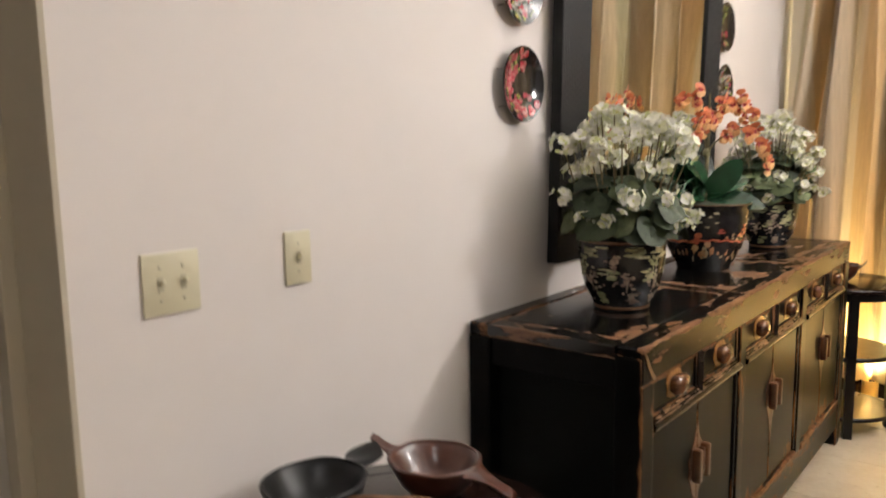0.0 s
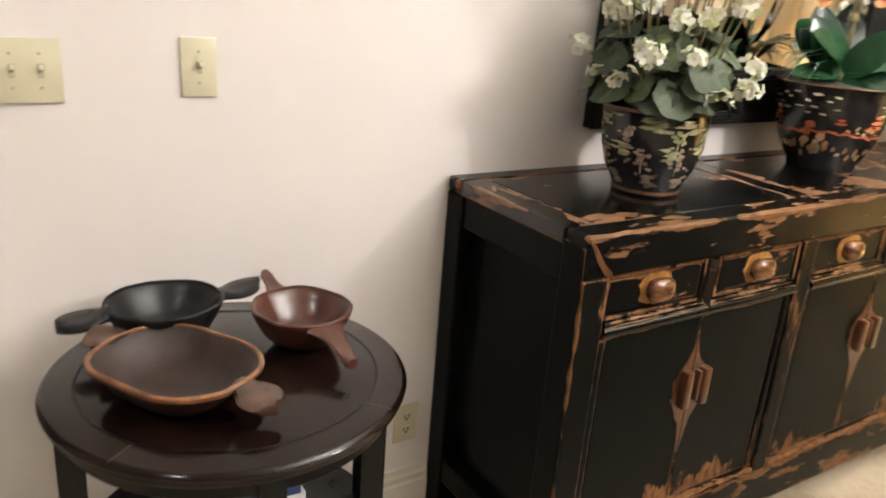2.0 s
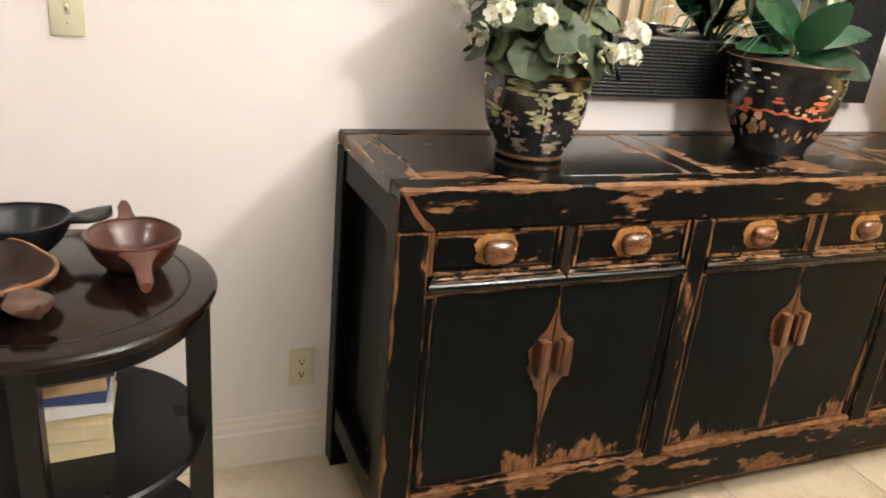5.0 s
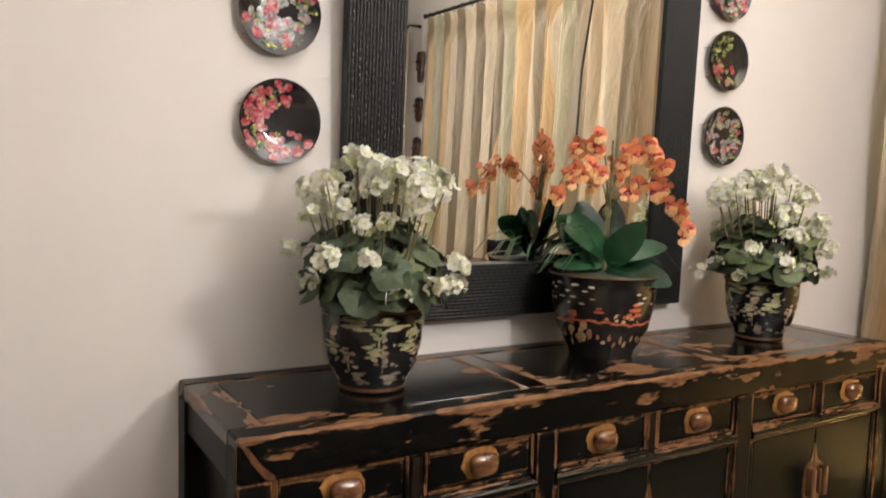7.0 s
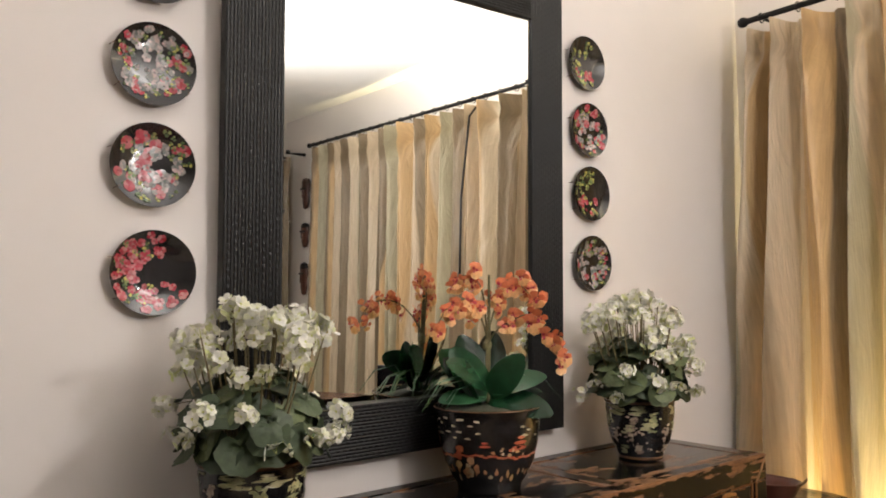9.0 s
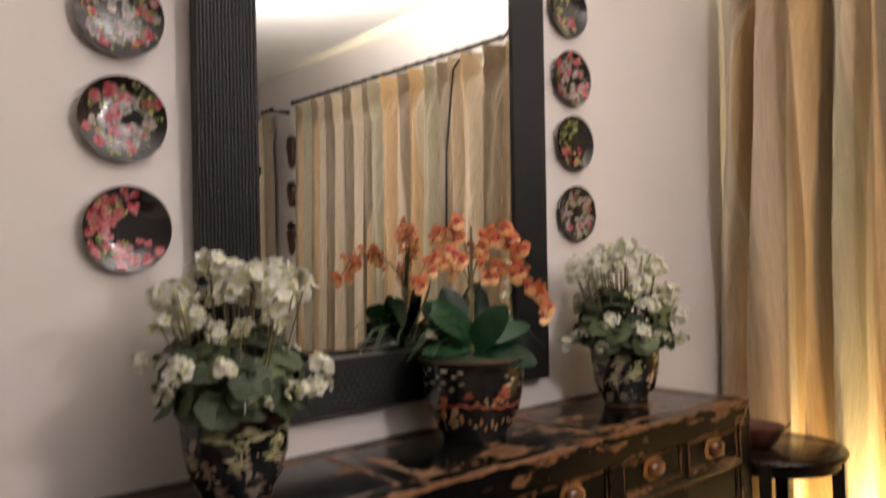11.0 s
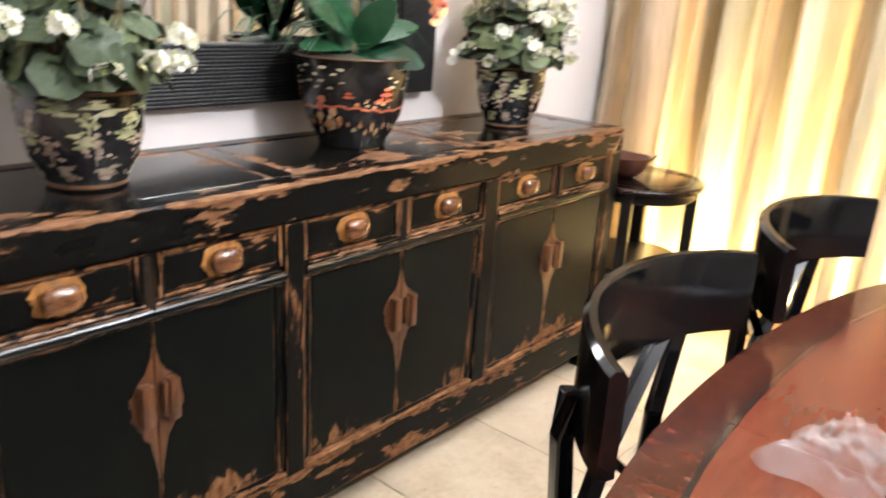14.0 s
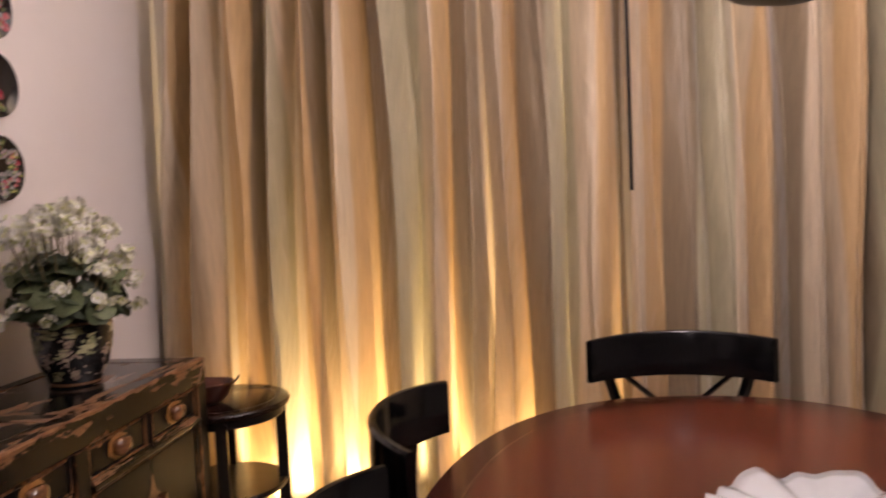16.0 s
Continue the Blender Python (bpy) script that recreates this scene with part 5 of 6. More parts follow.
# ---- round tiered side tables ----
def side_table(x, y, rz, r, label):
    t = thing("side_table", (x, y, 0), label, "side table", "round side tables", rz=rz)
    zt = 0.748
    part("tabletop", lathe([(0, zt), (r - 0.010, zt), (r - 0.004, zt - 0.0025), (r, zt - 0.009), (r - 0.001, zt - 0.014), (r - 0.0045, zt - 0.0165), (r - 0.0035, zt - 0.020), (r - 0.005, zt - 0.025), (r - 0.009, zt - 0.027), (0, zt - 0.027)], 72), EBONY, t, "dark polished round top", True)
    part("groove_ring", lathe([(r - 0.058, zt + 0.0003), (r - 0.0555, zt + 0.0006), (r - 0.053, zt + 0.0003)], 72), DARKLEG, t)
    for k in range(4):
        a = math.pi / 4 + math.pi / 2 * k
        seam = box((0.052, 0.0014, 0.0008), (r - 0.030, 0, zt + 0.0002))
        seam.transform(Matrix.Rotation(a, 4, "Z"))
        part("seam", seam, SLOT, t)
    part("apron", lathe([(r - 0.030, zt - 0.0275), (r - 0.026, zt - 0.060), (r - 0.032, zt - 0.066), (r - 0.050, zt - 0.066), (r - 0.050, zt - 0.0275)], 72), DARKLEG, t, smooth=True)
    for z, rr in ((0.405, r - 0.028), (0.105, r - 0.028)):
        part("shelf", lathe([(0, z), (rr - 0.006, z), (rr, z - 0.006), (rr, z - 0.018), (rr - 0.006, z - 0.022), (0, z - 0.022)], 64), DARKLEG, t, "dark round lower shelf", True)
    for k in range(4):
        a = math.pi / 2 * k
        leg = bmesh.new()
        tube([(0, 0, 0), (0, 0, zt - 0.03)], 0.031, 4, leg)
        leg.transform(Matrix.Translation(((r - 0.042) * math.cos(a), (r - 0.042) * math.sin(a), 0)) @ Matrix.Rotation(a + math.pi / 4, 4, "Z"))
        bmesh.ops.bevel(leg, geom=list(leg.edges), offset=0.003, segments=2, affect="EDGES")
        part("leg", leg, DARKLEG, t)
    return t


T1 = (0.335, -0.645)
T2 = (0.462, 2.580)
side_table(*T1, -6, 0.313, "dark espresso round side table with lower shelves beside the sideboard")
side_table(*T2, 20, 0.270, "dark round side table with shelves in front of the curtain")


# ---- carved bowls ----
def bowl(name, at, a, b, depth, rim_mat, mat, label, rz, handles, squared=2.0, rim_w=0.009, tilt=0.0):
    """A hollow carved bowl on an oval plan with its handles; x runs from handle to handle."""
    t = thing(name, at, label, "bowl", "carved wooden bowls", rz=rz)
    segs, body, rim = 44, bmesh.new(), bmesh.new()
    rnd = random.Random(int(a * 1e4))

    def ring(bm, k, z):
        out = []
        for i in range(segs):
            th = 2 * math.pi * i / segs
            c, s = math.cos(th), math.sin(th)
            q = (abs(c) ** squared + abs(s) ** squared) ** (-1 / squared)
            w = 1 + 0.030 * noise.noise(Vector((c * 2.4 + a * 90, s * 2.4, z * 14)))
            lift = tilt * c + 0.003 * noise.noise(Vector((c * 1.7, s * 1.7, a * 70)))
            out.append(bm.verts.new((a * k * q * c * w, b * k * q * s * w, z + lift * max(0, z) / depth)))
        return out

    def skin(bm, rings, close):
        for p, q in zip(rings, rings[1:]):
            for i in range(segs):
                bm.faces.new((p[i], p[(i + 1) % segs], q[(i + 1) % segs], q[i]))
        if close:
            bm.faces.new(rings[0][::-1])
            bm.faces.new(rings[-1])
        bmesh.ops.recalc_face_normals(bm, faces=bm.faces)

    wi = rim_w / a
    skin(body, [ring(body, k, z) for k, z in ((0.42, 0.0), (0.60, 0.008), (0.80, depth * 0.38), (0.94, depth * 0.75), (1.0, depth), (1 - wi * 0.5, depth + 0.0005), (1 - wi, depth - 0.001), (0.90 - wi, depth * 0.76), (0.72 - wi, depth * 0.42), (0.48, depth * 0.20), (0.2, depth * 0.16))], True)
    part("basin", body, mat, t, smooth=True)
    skin(rim, [ring(rim, k, z) for k, z in ((1.004, depth - 0.006), (1.012, depth + 0.001), (1.0 - wi * 0.4, depth + 0.0035), (1 - wi, depth + 0.002), (1 - wi * 1.1, depth - 0.005))], False)
    part("rim", rim, rim_mat, t, "paler carved rim" if rim_mat is TAN_RIM else "", True)
    for sgn, ln, wd, drop, thick in handles:
        hb = bmesh.new()
        rows = []
        for i in range(9):
            u = i / 8
            if wd > 0.03:
                w = wd * max(0.55 if u < 0.5 else 0.0, math.sqrt(max(0.04, 1 - ((u - 0.56) / 0.45) ** 2)))
            else:
                w = wd * (1.5 * (1 - u) ** 3 + 0.72 + 0.3 * u ** 4) * (1 if i < 7 else (0.92 if i == 7 else 0.55))
            x0 = sgn * (a * 0.93 + ln * u)
            z0 = depth - 0.008 - drop * u ** 1.4
            sec = []
            for j in range(10):
                th = 2 * math.pi * j / 10
                dish = 0.011 * (1 - math.cos(th) ** 2) * math.sin(math.pi * u) if math.sin(th) > 0 else 0
                sec.append(hb.verts.new((x0, w * math.cos(th), z0 + thick * math.sin(th) - dish)))
            rows.append(sec)
        for p, q in zip(rows, rows[1:]):
            for j in range(10):
                hb.faces.new((p[j], p[(j + 1) % 10], q[(j + 1) % 10], q[j]))
        hb.faces.new(rows[0])
        hb.faces.new(rows[-1])
        bmesh.ops.recalc_face_normals(hb, faces=hb.faces)
        part("handle", hb, HANDLE_TAN if mat is BOWL_TAN else mat, t, smooth=True)
    return t


ZT = 0.749
bowl("carved_bowl", (0.385, -0.752, ZT), 0.140, 0.112, 0.066, TAN_RIM, BOWL_TAN, "rough brown carved wooden bowl with paler rim and two handles", 31, ((1, 0.078, 0.042, 0.012, 0.014), (-1, 0.062, 0.040, -0.004, 0.013)), 2.7, 0.007)
bowl("carved_bowl", (0.165, -0.718, ZT), 0.108, 0.098, 0.078, BOWL_DARK, BOWL_DARK, "charcoal black carved wooden bowl with two flat handles", 94, ((1, 0.086, 0.042, -0.012, 0.012), (-1, 0.088, 0.044, 0.008, 0.013)), 2.0, 0.006)
bowl("carved_bowl", (0.283, -0.492, ZT), 0.098, 0.094, 0.075, BOWL_RED, BOWL_RED, "polished red-brown carved wooden bowl with spout handles", 6, ((1, 0.094, 0.018, 0.032, 0.011), (-1, 0.070, 0.017, -0.020, 0.009)), 2.0, 0.006)
bowl("carved_bowl", (0.415, 2.515, ZT), 0.115, 0.085, 0.085, BOWL_RED, BOWL_RED, "dark red carved wooden dish on the far side table", 8, ((1, 0.035, 0.040, -0.03, 0.008),), 2.4, 0.007)


# ---- books on the shelf ----
def book(w, d, h, m, colour, label):
    cov = plain("book_cover", colour, 0.45, vary=0.08, scale=30, bumps=0.05)
    t = thing("book", (0, 0, 0), label, "book", "stack of books on the shelf")
    t.matrix_world = m
    b = box((d, w, 0.003), (0, 0, 0.0015), 0.0008)
    b = box((d, w, 0.003), (0, 0, h - 0.0015), 0.0008, b)
    b = box((0.003, w, h - 0.0062), (-d / 2 + 0.0015, 0, h / 2), 0.0, b)
    part("cover", b, cov, t)
    part("pages", box((d - 0.008, w - 0.008, h - 0.0064), (0.0005, 0, h / 2)), PAPER, t, "cream page block")
    return t


zb = 0.4056
for k, (w, d, h, rz, col, lb) in enumerate([
        (0.150, 0.215, 0.042, 4, (0.60, 0.50, 0.30), "thick cream paperback book lying flat in the stack"),
        (0.158, 0.220, 0.034, -3, (0.62, 0.52, 0.33), "tan paperback book lying flat in the stack"),
        (0.148, 0.205, 0.022, 6, (0.55, 0.44, 0.26), "buff book lying flat in the stack"),
        (0.165, 0.225, 0.026, 1, (0.72, 0.72, 0.72), "white-spined book lying flat in the stack"),
        (0.160, 0.215, 0.018, -5, (0.04, 0.07, 0.20), "navy blue book lying flat in the stack"),
        (0.150, 0.205, 0.030, 3, (0.50, 0.36, 0.20), "light brown book lying flat in the stack"),
        (0.155, 0.220, 0.014, 8, (0.03, 0.04, 0.07), "dark glossy book on top of the stack")]):
    book(w, d, h, pose(0.335, -0.632 + 0.004 * math.sin(k * 2.1), zb, 0, 0, rz + 180), col, lb)
    zb += h + 0.0006


# ---- curtains ----
def curtain(x0, x1, seed, label, flare=0.0, top=2.780, low=0.150):
    t = thing("curtain", ((x0 + x1) / 2, CURTAIN_Y, 0), label, "curtain", "striped curtains")
    pitch, cols_per = 0.170, 28
    count = max(3, round((x1 - x0) / pitch))
    cols, rows = count * cols_per, 44
    b = bmesh.new()
    uv = b.loops.layers.uv.new("cloth")

    def place(i, j):
        u = i / cols
        v = 1 - (1 - j / rows) ** 1.5
        z = low + (top - low) * v
        x = x0 + (x1 - x0) * u
        ph = u * count
        nz = noise.noise(Vector((ph * 0.42, v * 0.9, seed)))
        nz2 = noise.noise(Vector((ph * 0.9, v * 1.6, seed + 9)))
        hang = 1 - v
        amp = (0.070 + 0.016 * v ** 0.7) * (1 + 0.75 * nz)
        sway = 0.85 * nz * hang + 0.34 * nz2 + 0.5 * noise.noise(Vector((ph * 0.25, 0.0, seed + 20)))
        crinkle = 0.05 * noise.noise(Vector((x * 26, z * 7, seed + 3))) + 0.10 * max(0, noise.noise(Vector((x * 9 + z * 5, z * 4, seed + 5))) - 0.25)
        a = 2 * math.pi * (ph + sway)
        shape = math.sin(a) + (0.34 * math.sin(2 * a + seed) + 0.20 * math.sin(3 * a + 2.0 * nz2)) * (0.35 + 0.65 * hang) + 0.3 * nz2
        head = min(1.0, max(0.0, (z - (top - 0.32)) / 0.20))
        if head > 0:
            tight = math.exp(-((z - (top - 0.105)) / 0.045) ** 2)
            pleat = max(0.0, math.sin(a)) ** (4 + 8 * tight) * (1.9 - 0.3 * tight) - 0.6 + 0.18 * math.sin(3 * a) * (1 - tight)
            shape = shape * (1 - head) + pleat * head
        shape += crinkle * 1.6
        xx = x + 0.030 * math.sin(2 * a) * 0.5 * hang ** 0.3 + 0.05 * nz * hang
        edge = math.exp(-u * (x1 - x0) / 0.3)
        xx += flare * edge * (v ** 2)
        back = 0.20 * math.exp(-u * (x1 - x0) / 0.035) if flare else 0.0
        return Vector((xx - (x0 + x1) / 2 - back * 0.35, max(-0.14, min(0.13, -amp * shape)) * (1 - 3 * back) + back, z))

    grid = [[place(i, j) for i in range(cols + 1)] for j in range(rows + 1)]
    arc, ref = [0.0], grid[rows // 2]
    for p, q in zip(ref, ref[1:]):
        arc.append(arc[-1] + (q.xy - p.xy).length)
    vs = [[b.verts.new(p) for p in row] for row in grid]
    for j in range(rows):
        for i in range(cols):
            f = b.faces.new((vs[j][i], vs[j][i + 1], vs[j + 1][i + 1], vs[j + 1][i]))
            for lp, (ii, jj) in zip(f.loops, ((i, j), (i + 1, j), (i + 1, j + 1), (i, j + 1))):
                lp[uv].uv = (arc[ii] + (seed - 3) * 0.17, grid[jj][ii].z)
    part("cloth", b, CLOTH, t, "striped cream, gold and sage silk", True)
    return count, pitch


def rod(x0, x1, panels):
    t = thing("curtain_rod", ((x0 + x1) / 2, CURTAIN_Y, 2.826), "black iron curtain rod with ball finials", "curtain rod")
    h = (x1 - x0) / 2
    part("pole", tube([(-h, 0, 0), (h, 0, 0)], 0.014, 12), IRON, t)
    for s in (-1, 1):
        f = lathe([(0, -0.03), (0.012, -0.028), (0.014, -0.02), (0.022, -0.008), (0.025, 0.006), (0.018, 0.022), (0, 0.030)], 16)
        f.transform(Matrix.Translation((s * (h + 0.024), 0, 0)) @ Matrix.Rotation(radians(90 * s), 4, "Y"))
        part("finial", f, IRON, t, smooth=True)
        part("bracket", tube([(s * (h - 0.06), 0, 0.0), (s * (h - 0.06), 0.08, 0.0), (s * (h - 0.06), 0.232, 0.0)], [0.008, 0.008, 0.02], 8), IRON, t)
    for a, c in panels:
        n = max(3, round((c - a) / 0.170))
        for k in range(0, n + 1):
            xr = a + (c - a) * (k + 0.25) / (n + 0.5) - (x0 + x1) / 2
            ring = tube([(xr + 0.004 * math.sin(k), 0.022 * math.cos(2 * math.pi * q / 14), -0.004 + 0.022 * math.sin(2 * math.pi * q / 14)) for q in range(15)], 0.0028, 6)
            part("ring", ring, IRON, t)


curtain(0.045, 2.15, 3, "floor-length striped silk curtain in cream, gold and sage", 0.16)
curtain(2.16, 4.84, 8, "floor-length striped silk curtain, second panel past the pull wand", 0.0)
curtain(5.45, 6.95, 15, "floor-length striped silk curtain of the far window", 0.0)
rod(0.20, 4.86, ((0.22, 2.13), (2.18, 4.82)))
rod(5.44, 6.98, ((5.47, 6.93),))
wand = thing("curtain_wand", (2.15, CURTAIN_Y - 0.14, 1.528), "thin black curtain pull wand hanging at the panel edge", "curtain wand")
part("wand", tube([(0, 0, 0), (0, 0, 0.6), (0.004, 0.06, 1.16), (0.0, 0.135, 1.255)], 0.008, 8), IRON, wand)

# carved plaques on the wall between the windows
for k, (z0, z1) in enumerate(((2.24, 2.57), (1.84, 2.10), (1.345, 1.69))):
    pl = thing("wall_plaque", (5.385, Y1, (z0 + z1) / 2), "dark red-brown carved wooden plaque hung between the windows", "wall plaque", "carved plaques")
    hh = (z1 - z0) / 2
    face = lathe([(0.0, -hh), (0.045, -hh * 0.9), (0.066, -hh * 0.5), (0.058, -hh * 0.12), (0.076, hh * 0.2), (0.080, hh * 0.55), (0.060, hh * 0.86), (0.0, hh)], 24, (0, -0.036, 0), None, (1, 0.42), 0.12)
    part("carved_face", face, BOWL_RED, pl, smooth=True)
    part("crown", lathe([(0.070, hh * 0.60), (0.078, hh * 0.68), (0.060, hh * 0.92), (0.0, hh * 1.04)], 20, (0, -0.036, 0), None, (1, 0.5)), HANDLE_TAN if k == 0 else BOWL_DARK, pl, smooth=True)
    part("brow", box((0.11, 0.022, 0.022), (0, -0.068, hh * 0.30), 0.008), BOWL_DARK, pl)
    part("nose", box((0.026, 0.026, hh * 0.5), (0, -0.070, -hh * 0.02), 0.010), BOWL_RED, pl)


# ---- uplight by the curtain, chandelier, added fill downlights ----
can = thing("uplight_lamp", (*UPLIGHTS[0][:2], 0), "low brushed gold uplight can on the floor behind the curtain", "floor lamp", "uplights")
part("cylinder", lathe([(0.040, 0.0), (0.042, 0.006), (0.042, 0.100), (0.044, 0.104), (0.044, 0.108), (0.040, 0.108), (0.040, 0.012), (0.0, 0.012)], 36), GOLDCAN, can, smooth=True)
part("bulb", lathe([(0, 0.03), (0.014, 0.033), (0.024, 0.050), (0.025, 0.062), (0.018, 0.076), (0, 0.082)], 20), BULB, can, "lit warm bulb", True)
for ux, uy, up in UPLIGHTS[1:]:
    copy_thing(can, pose(ux, uy, 0))

ch = thing("chandelier", (LAMP[0], LAMP[1], 1.90), "dark bronze hanging lamp with a lit glass globe", "pendant lamp")
part("bowl", lathe([(0, 0.0), (0.05, 0.004), (0.12, 0.022), (0.165, 0.05), (0.18, 0.075), (0.184, 0.08), (0.178, 0.082), (0.16, 0.056), (0.11, 0.03), (0, 0.012)], 40), BRONZE, ch, "dark bronze dish", True)
part("stem", tube([(0, 0, 0.01), (0, 0, 0.16)], 0.010, 10), BRONZE, ch)
part("globe", lathe([(0.02, 0.155), (0.040, 0.170), (0.052, 0.23), (0.055, 0.30), (0.052, 0.37), (0.040, 0.43), (0.02, 0.445)], 28), MILK, ch, "lit frosted glass globe", True).visible_shadow = False
part("rod", tube([(0, 0, 0.44), (0, 0, CEIL - 1.90 - 0.02)], 0.008, 8), BRONZE, ch)
part("canopy", lathe([(0.0, CEIL - 1.90 - 0.045), (0.03, CEIL - 1.90 - 0.04), (0.06, CEIL - 1.90 - 0.015), (0.065, CEIL - 1.90 - 0.001), (0, CEIL - 1.90 - 0.001)], 24), BRONZE, ch, smooth=True)

# fittings made up for the added fill lights, out of view
for dx, dy, dp in FILL_DOWNLIGHTS:
    d = thing("downlight_fitting", (dx, dy, CEIL), "round white recessed ceiling light, lit, added out of view as fill", "ceiling light", "downlights")
    part("trim_ring", lathe([(0.078, -0.001), (0.098, -0.001), (0.096, -0.008), (0.080, -0.010)], 32), CEILING, d, smooth=True)
    part("lens", lathe([(0.0, -0.003), (0.079, -0.003)], 32), LENS, d, "lit lens")


# ---- dining table and chairs ----
TC, TA, TB, TZ = (2.28, 1.07), 0.835, 1.335, 0.782


def oval(k, n=120, power=2.35):
    out = []
    for i in range(n):
        th = 2 * math.pi * i / n
        c, s = math.cos(th), math.sin(th)
        q = (abs(c) ** power + abs(s) ** power) ** (-1 / power)
        out.append(((TA - k) * q * c, (TB - k) * q * s))
    return out


def band(o, i, z0, z1, rounded=False):
    b = bmesh.new()
    rows = [[b.verts.new((x, y, z)) for x, y in pts] for pts, z in ((i, z0), (i, z1), (o, z1), (o, z0))]
    if rounded:
        grow = [(x * 1.006, y * 1.004) for x, y in o]
        rows.insert(3, [b.verts.new((x, y, (z0 + z1) / 2)) for x, y in grow])
    n = len(o)
    for p, q in zip(rows, rows[1:] + rows[:1]):
        for k in range(n):
            b.faces.new((p[k], p[(k + 1) % n], q[(k + 1) % n], q[k]))
    bmesh.ops.recalc_face_normals(b, faces=b.faces)
    return b


dt = thing("dining_table", (*TC, 0), "large oval polished red mahogany dining table with dark border", "dining table")
part("tabletop_border", band(oval(0.0), oval(0.085), TZ - 0.036, TZ, True), BURL, dt, "dark figured border", True)
part("inlay_line", band(oval(0.0855), oval(0.0945), TZ - 0.034, TZ - 0.0003), INLAY, dt, "thin black inlay")
fo = oval(0.095)
cuts = [-TB, -0.234, 0.438, TB]
for y0, y1 in zip(cuts, cuts[1:]):
    pts = [(x, y) for x, y in fo if y0 + 0.001 <= y <= y1 - 0.001]

    def edge_x(y):
        best = min(fo, key=lambda p: abs(p[1] - y) + (0 if p[0] > 0 else 9))
        return best[0]
    if y1 < TB:
        pts += [(edge_x(y1), y1 - 0.0008), (-edge_x(y1), y1 - 0.0008)]
    if y0 > -TB:
        pts += [(edge_x(y0), y0 + 0.0008), (-edge_x(y0), y0 + 0.0008)]
    cyy = (y0 + y1) / 2
    pts.sort(key=lambda p: math.atan2(p[1] - cyy, p[0]))
    part("tabletop_leaf", prism(pts, TZ - 0.034, TZ - 0.0005), REDWOOD, dt, "glossy red-brown field")
for yj in cuts[1:3]:
    ox = max(p[0] for p in oval(0.0) if abs(p[1] - yj) < 0.06)
    for sg in (-1, 1):
        part("leaf_joint", box((0.094, 0.0022, 0.003), (sg * (ox - 0.0475), yj, TZ - 0.0008)), INLAY, dt)
part("apron", band(oval(0.14), oval(0.165), TZ - 0.12, TZ - 0.0365), BURL, dt)
for s in (-1, 1):
    part("pedestal", lathe([(0.0, 0.10), (0.10, 0.10), (0.11, 0.16), (0.07, 0.22), (0.055, 0.32), (0.085, 0.45), (0.075, 0.56), (0.05, 0.60), (0.11, 0.655), (0.11, 0.66), (0, 0.66)], 28, (0, s * 0.55, 0)), BURL, dt, smooth=True)
    part("pedestal_block", box((0.5, 0.12, 0.05), (0, s * 0.55, 0.685), 0.006), BURL, dt)
    for a in (0, 90, 180, 270):
        c, s2 = math.cos(radians(a + 45)), math.sin(radians(a + 45))
        part("foot", tube([(0.05 * c, s * 0.55 + 0.05 * s2, 0.15), (0.2 * c, s * 0.55 + 0.2 * s2, 0.11), (0.36 * c, s * 0.55 + 0.36 * s2, 0.025)], [0.035, 0.03, 0.025], 8), BURL, dt, smooth=True)


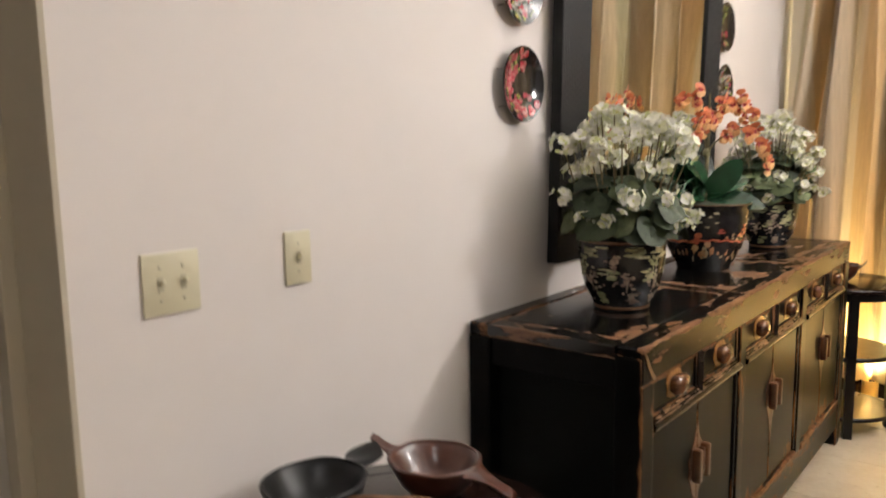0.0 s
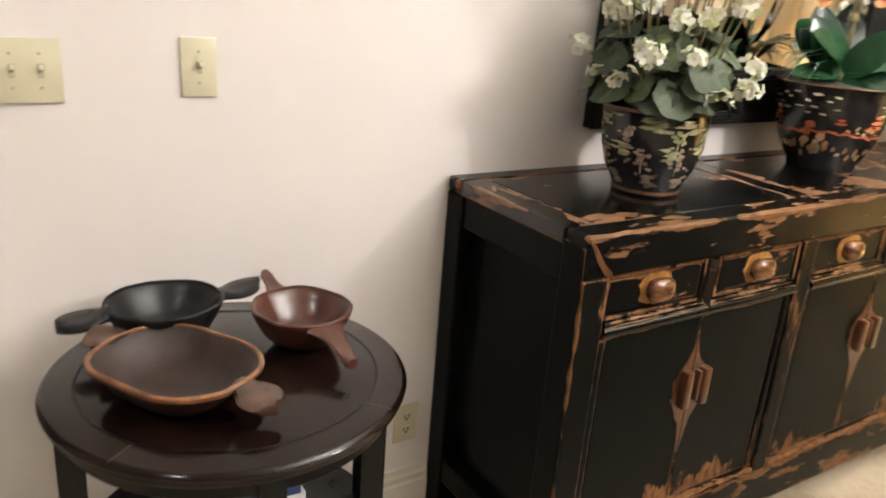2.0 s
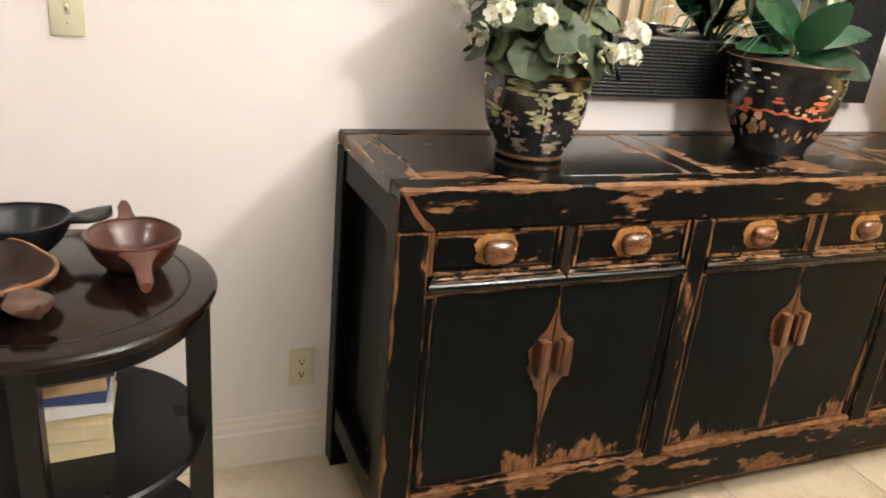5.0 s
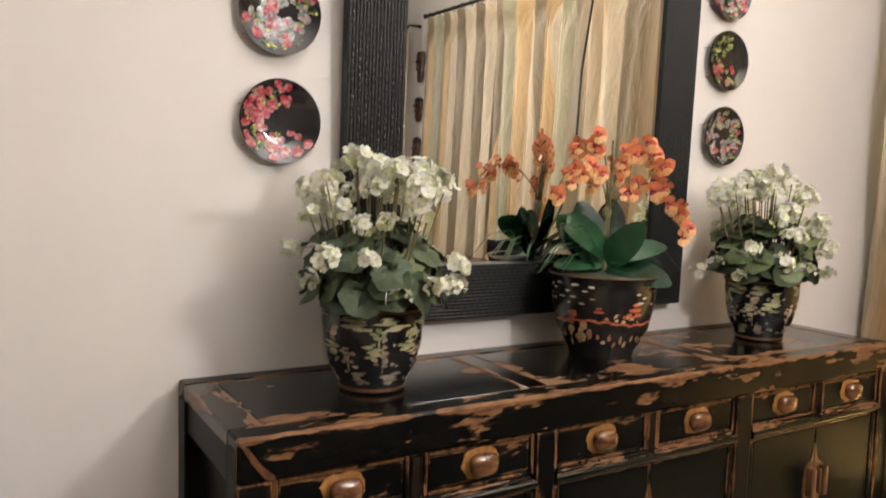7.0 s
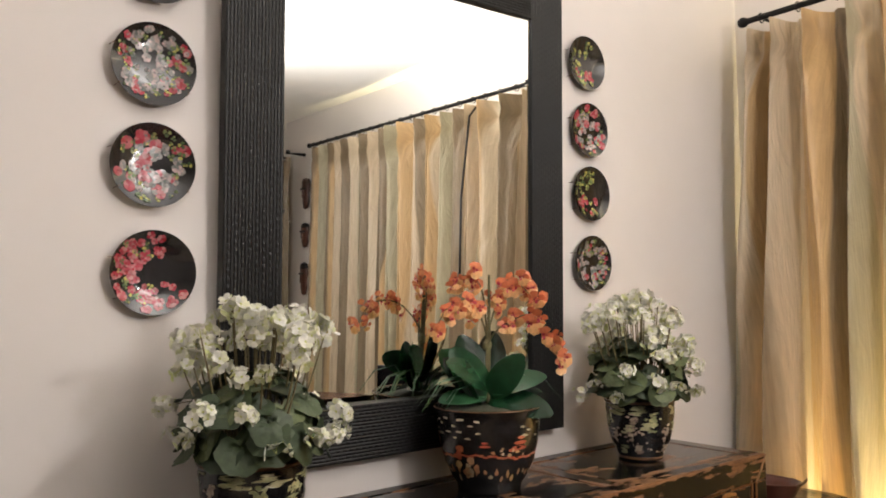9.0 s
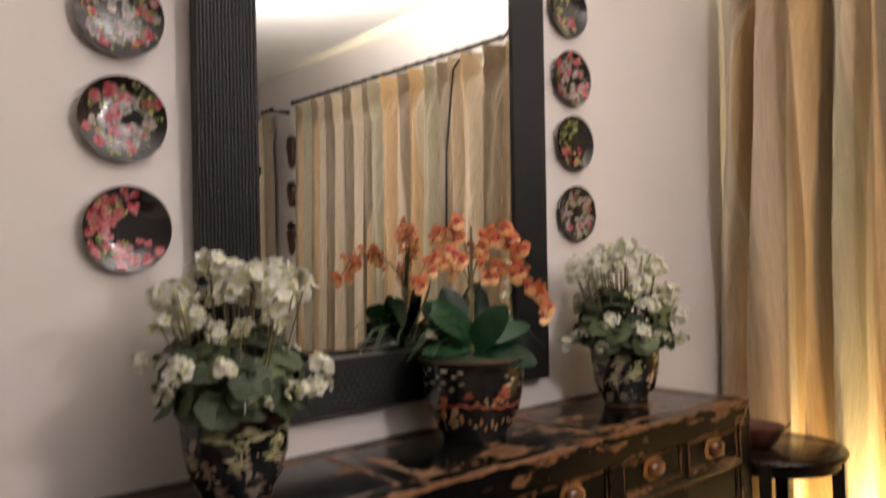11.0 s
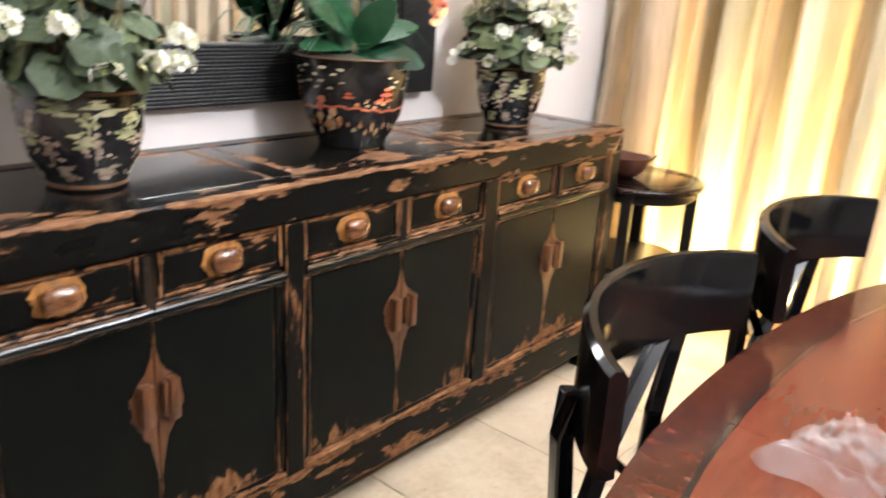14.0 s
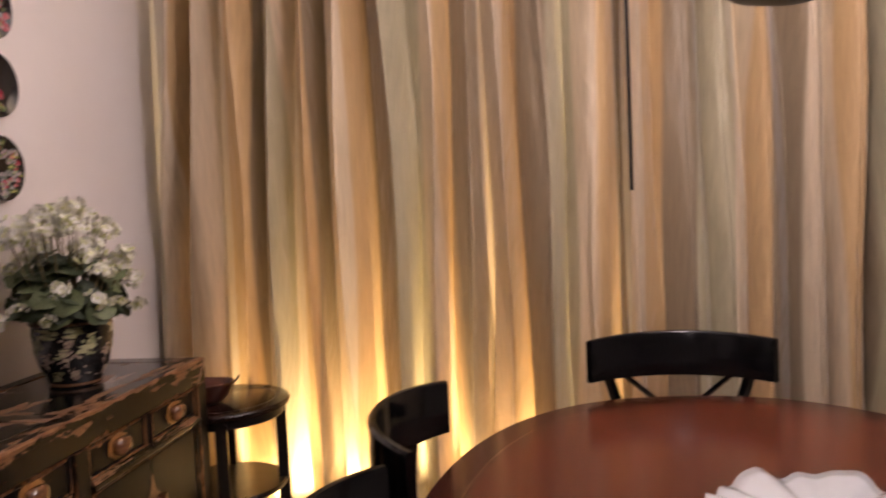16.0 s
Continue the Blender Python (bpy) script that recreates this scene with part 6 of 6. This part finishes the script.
def dining_chair():
    t = thing("dining_chair", (0, 0, 0), "black lacquered dining chair with a deep curved crest and crossed back", "chair", "chairs round the table")
    R, half, back, z0, z1 = 0.438, 47.5, -0.24, 0.828, 0.985
    crest = bmesh.new()
    prof = [(0.0, z0), (-0.012, z0 + 0.003), (-0.012, z1 - 0.010), (-0.006, z1 - 0.001), (0.006, z1), (0.014, z1 - 0.008), (0.014, z0 + 0.003)]
    rows = []
    for i in range(33):
        u = -1 + i / 16
        a = radians(half * u)
        sec = []
        for d, z in prof:
            rr = R + d
            dip = 0.010 * (1 - u * u)
            sec.append(crest.verts.new((rr * math.sin(a), back + R - rr * math.cos(a), z + (dip if z > 0.9 else -0.3 * dip))))
        rows.append(sec)
    m = len(prof)
    for p, q in zip(rows, rows[1:]):
        for k in range(m):
            crest.faces.new((p[k], p[(k + 1) % m], q[(k + 1) % m], q[k]))
    crest.faces.new(rows[0])
    crest.faces.new(rows[-1])
    bmesh.ops.recalc_face_normals(crest, faces=crest.faces)
    part("crest_rail", crest, CHAIRBLACK, t, "deep curved glossy crest rail", True)
    for s in (-1, 1):
        a = radians(33) * s
        hx, hy = (R + 0.026) * math.sin(a), back + R - (R + 0.026) * math.cos(a)
        stile = bmesh.new()
        line = [(s * 0.205, -0.30, 0.0), (s * 0.200, -0.235, 0.22), (s * 0.198, -0.205, 0.44), (s * 0.202, -0.205, 0.66), (hx, hy - 0.004, 0.83), (hx, hy, 0.900)]
        tube(line, [0.024, 0.026, 0.027, 0.025, 0.023, 0.020], 4, stile, (0.85, 1.0))
        bmesh.ops.bevel(stile, geom=list(stile.edges), offset=0.004, segments=1, affect="EDGES")
        part("rear_leg", stile, CHAIRBLACK, t)
        part("front_leg", tube([(s * 0.215, 0.225, 0.0), (s * 0.215, 0.215, 0.25), (s * 0.215, 0.21, 0.445)], [0.020, 0.025, 0.028], 4), CHAIRBLACK, t)
        b = bmesh.new()
        tube([(s * 0.185, -0.205, 0.50), (0, -0.222, 0.665), (-s * 0.188, -0.214, 0.828)], 0.019, 4, b, (1, 0.55))
        b.transform(Matrix.Translation((0, 0.004 * s, 0)))
        part("cross_brace", b, CHAIRBLACK, t)
    part("seat_frame", prism([(-0.235, 0.24), (0.235, 0.24), (0.22, -0.20), (-0.22, -0.20)][::-1], 0.42, 0.458, 0.006), CHAIRBLACK, t)
    part("seat", prism([(-0.225, 0.235), (0.225, 0.235), (0.205, -0.175), (-0.205, -0.175)][::-1], 0.4585, 0.485, 0.012), CHAIRBLACK, t)
    return t


chair = dining_chair()
chair.matrix_world = pose(1.568, 0.812, 0, 0, 0, -84)
copy_thing(chair, pose(1.577, 1.526, 0, 0, 0, -90))
copy_thing(chair, pose(2.257, 2.31, 0, 0, 0, 177))


# ---- on the table: ruffled opal bowl and a crumpled clear bag ----
ob = thing("opal_bowl", (2.36, 1.27, TZ), "ruffled white opal glass bowl on the dining table", "glass bowl")
b = bmesh.new()
rows = []
for k, z, ruf in ((0.055, 0.0, 0), (0.06, 0.005, 0), (0.10, 0.014, 0.02), (0.15, 0.026, 0.07), (0.21, 0.038, 0.12), (0.245, 0.042, 0.14)):
    row = []
    for i in range(144):
        a = 2 * math.pi * i / 144
        w = 0.75 * math.sin(a * 7) + 0.45 * math.sin(a * 13 + 1) + 0.25 * math.sin(a * 20 + 2)
        row.append(b.verts.new(((k + ruf * 0.05 * w) * math.cos(a), (k + ruf * 0.05 * w) * math.sin(a), z + ruf * 0.10 * w)))
    rows.append(row)
for p, q in zip(rows, rows[1:]):
    for i in range(144):
        b.faces.new((p[i], p[(i + 1) % 144], q[(i + 1) % 144], q[i]))
b.faces.new(rows[0][::-1])
ob2 = part("dish", b, OPAL, ob, smooth=True)
sol = ob2.modifiers.new("thickness", "SOLIDIFY")
sol.thickness = 0.004

bag = thing("plastic_bag", (1.745, 0.825, TZ), "crumpled clear plastic bag with black printing", "plastic bag")
b = bmesh.new()
gx, gy = 64, 54
vs = []
for j in range(gy + 1):
    row = []
    for i in range(gx + 1):
        u, v = i / gx * 2 - 1, j / gy * 2 - 1
        e = max(0.0, 1 - max(abs(u), abs(v)) ** 3)
        x, y = 0.125 * u * (1 + 0.18 * noise.noise(Vector((u * 2, v * 2, 1)))), 0.105 * v * (1 + 0.25 * noise.noise(Vector((u * 2, v * 2, 5))))
        ridge = 1 - abs(noise.noise(Vector((u * 3.4, v * 3.4, 3.3)))) * 2.4
        z = 0.003 + e * (0.022 + 0.034 * ridge + 0.026 * abs(noise.noise(Vector((u * 7, v * 7, 7)))))
        row.append(b.verts.new((x, y, max(0.001, z))))
    vs.append(row)
for j in range(gy):
    for i in range(gx):
        b.faces.new((vs[j][i], vs[j][i + 1], vs[j + 1][i + 1], vs[j + 1][i]))
b.transform(Matrix.Rotation(radians(-15), 4, "Z"))
part("film", b, FILM, bag)
fc = bpy.data.curves.new("printing", "FONT")
fc.body, fc.size = "Recycle Me", 0.022
fo2 = new("printing", fc)
fo2.parent = bag
fo2.matrix_local = pose(0.045, -0.065, 0.060, 0, 0, 140)
fc.materials.append(INK)


# ---- floor tiles ----
SIDE, LONG, GAP = 0.4935, 0.600, 0.0035


def tile_mesh(w, d):
    b = box((w, d, 0.0105), (0, 0, -0.00525), 0.0012, segs=1)
    me = bpy.data.meshes.new("tile")
    b.to_mesh(me)
    b.free()
    me.materials.append(STONE)
    return me


whole = tile_mesh(LONG - GAP, SIDE - GAP)
x = -1.465
while x < X1:
    y = 1.115 - SIDE * 11
    while y < Y1 - 0.01:
        cx, cy2 = x + LONG / 2, y + SIDE / 2
        if cx > 0.0 or cy2 < OPEN1:
            x0, x1 = max(x + GAP / 2, 0.0 if cy2 > OPEN1 else -1.38), min(x + LONG - GAP / 2, X1)
            y0, y1 = max(y + GAP / 2, Y0), min(y + SIDE - GAP / 2, Y1)
            if x1 - x0 > 0.03 and y1 - y0 > 0.03:
                full = abs(x1 - x0 - LONG + GAP) < 1e-4 and abs(y1 - y0 - SIDE + GAP) < 1e-4
                tile = new("tile", whole if full else tile_mesh(x1 - x0, y1 - y0))
                tile.location = ((x0 + x1) / 2, (y0 + y1) / 2, 0.0)
                tile.parent = floor
        y += SIDE
    x += LONG
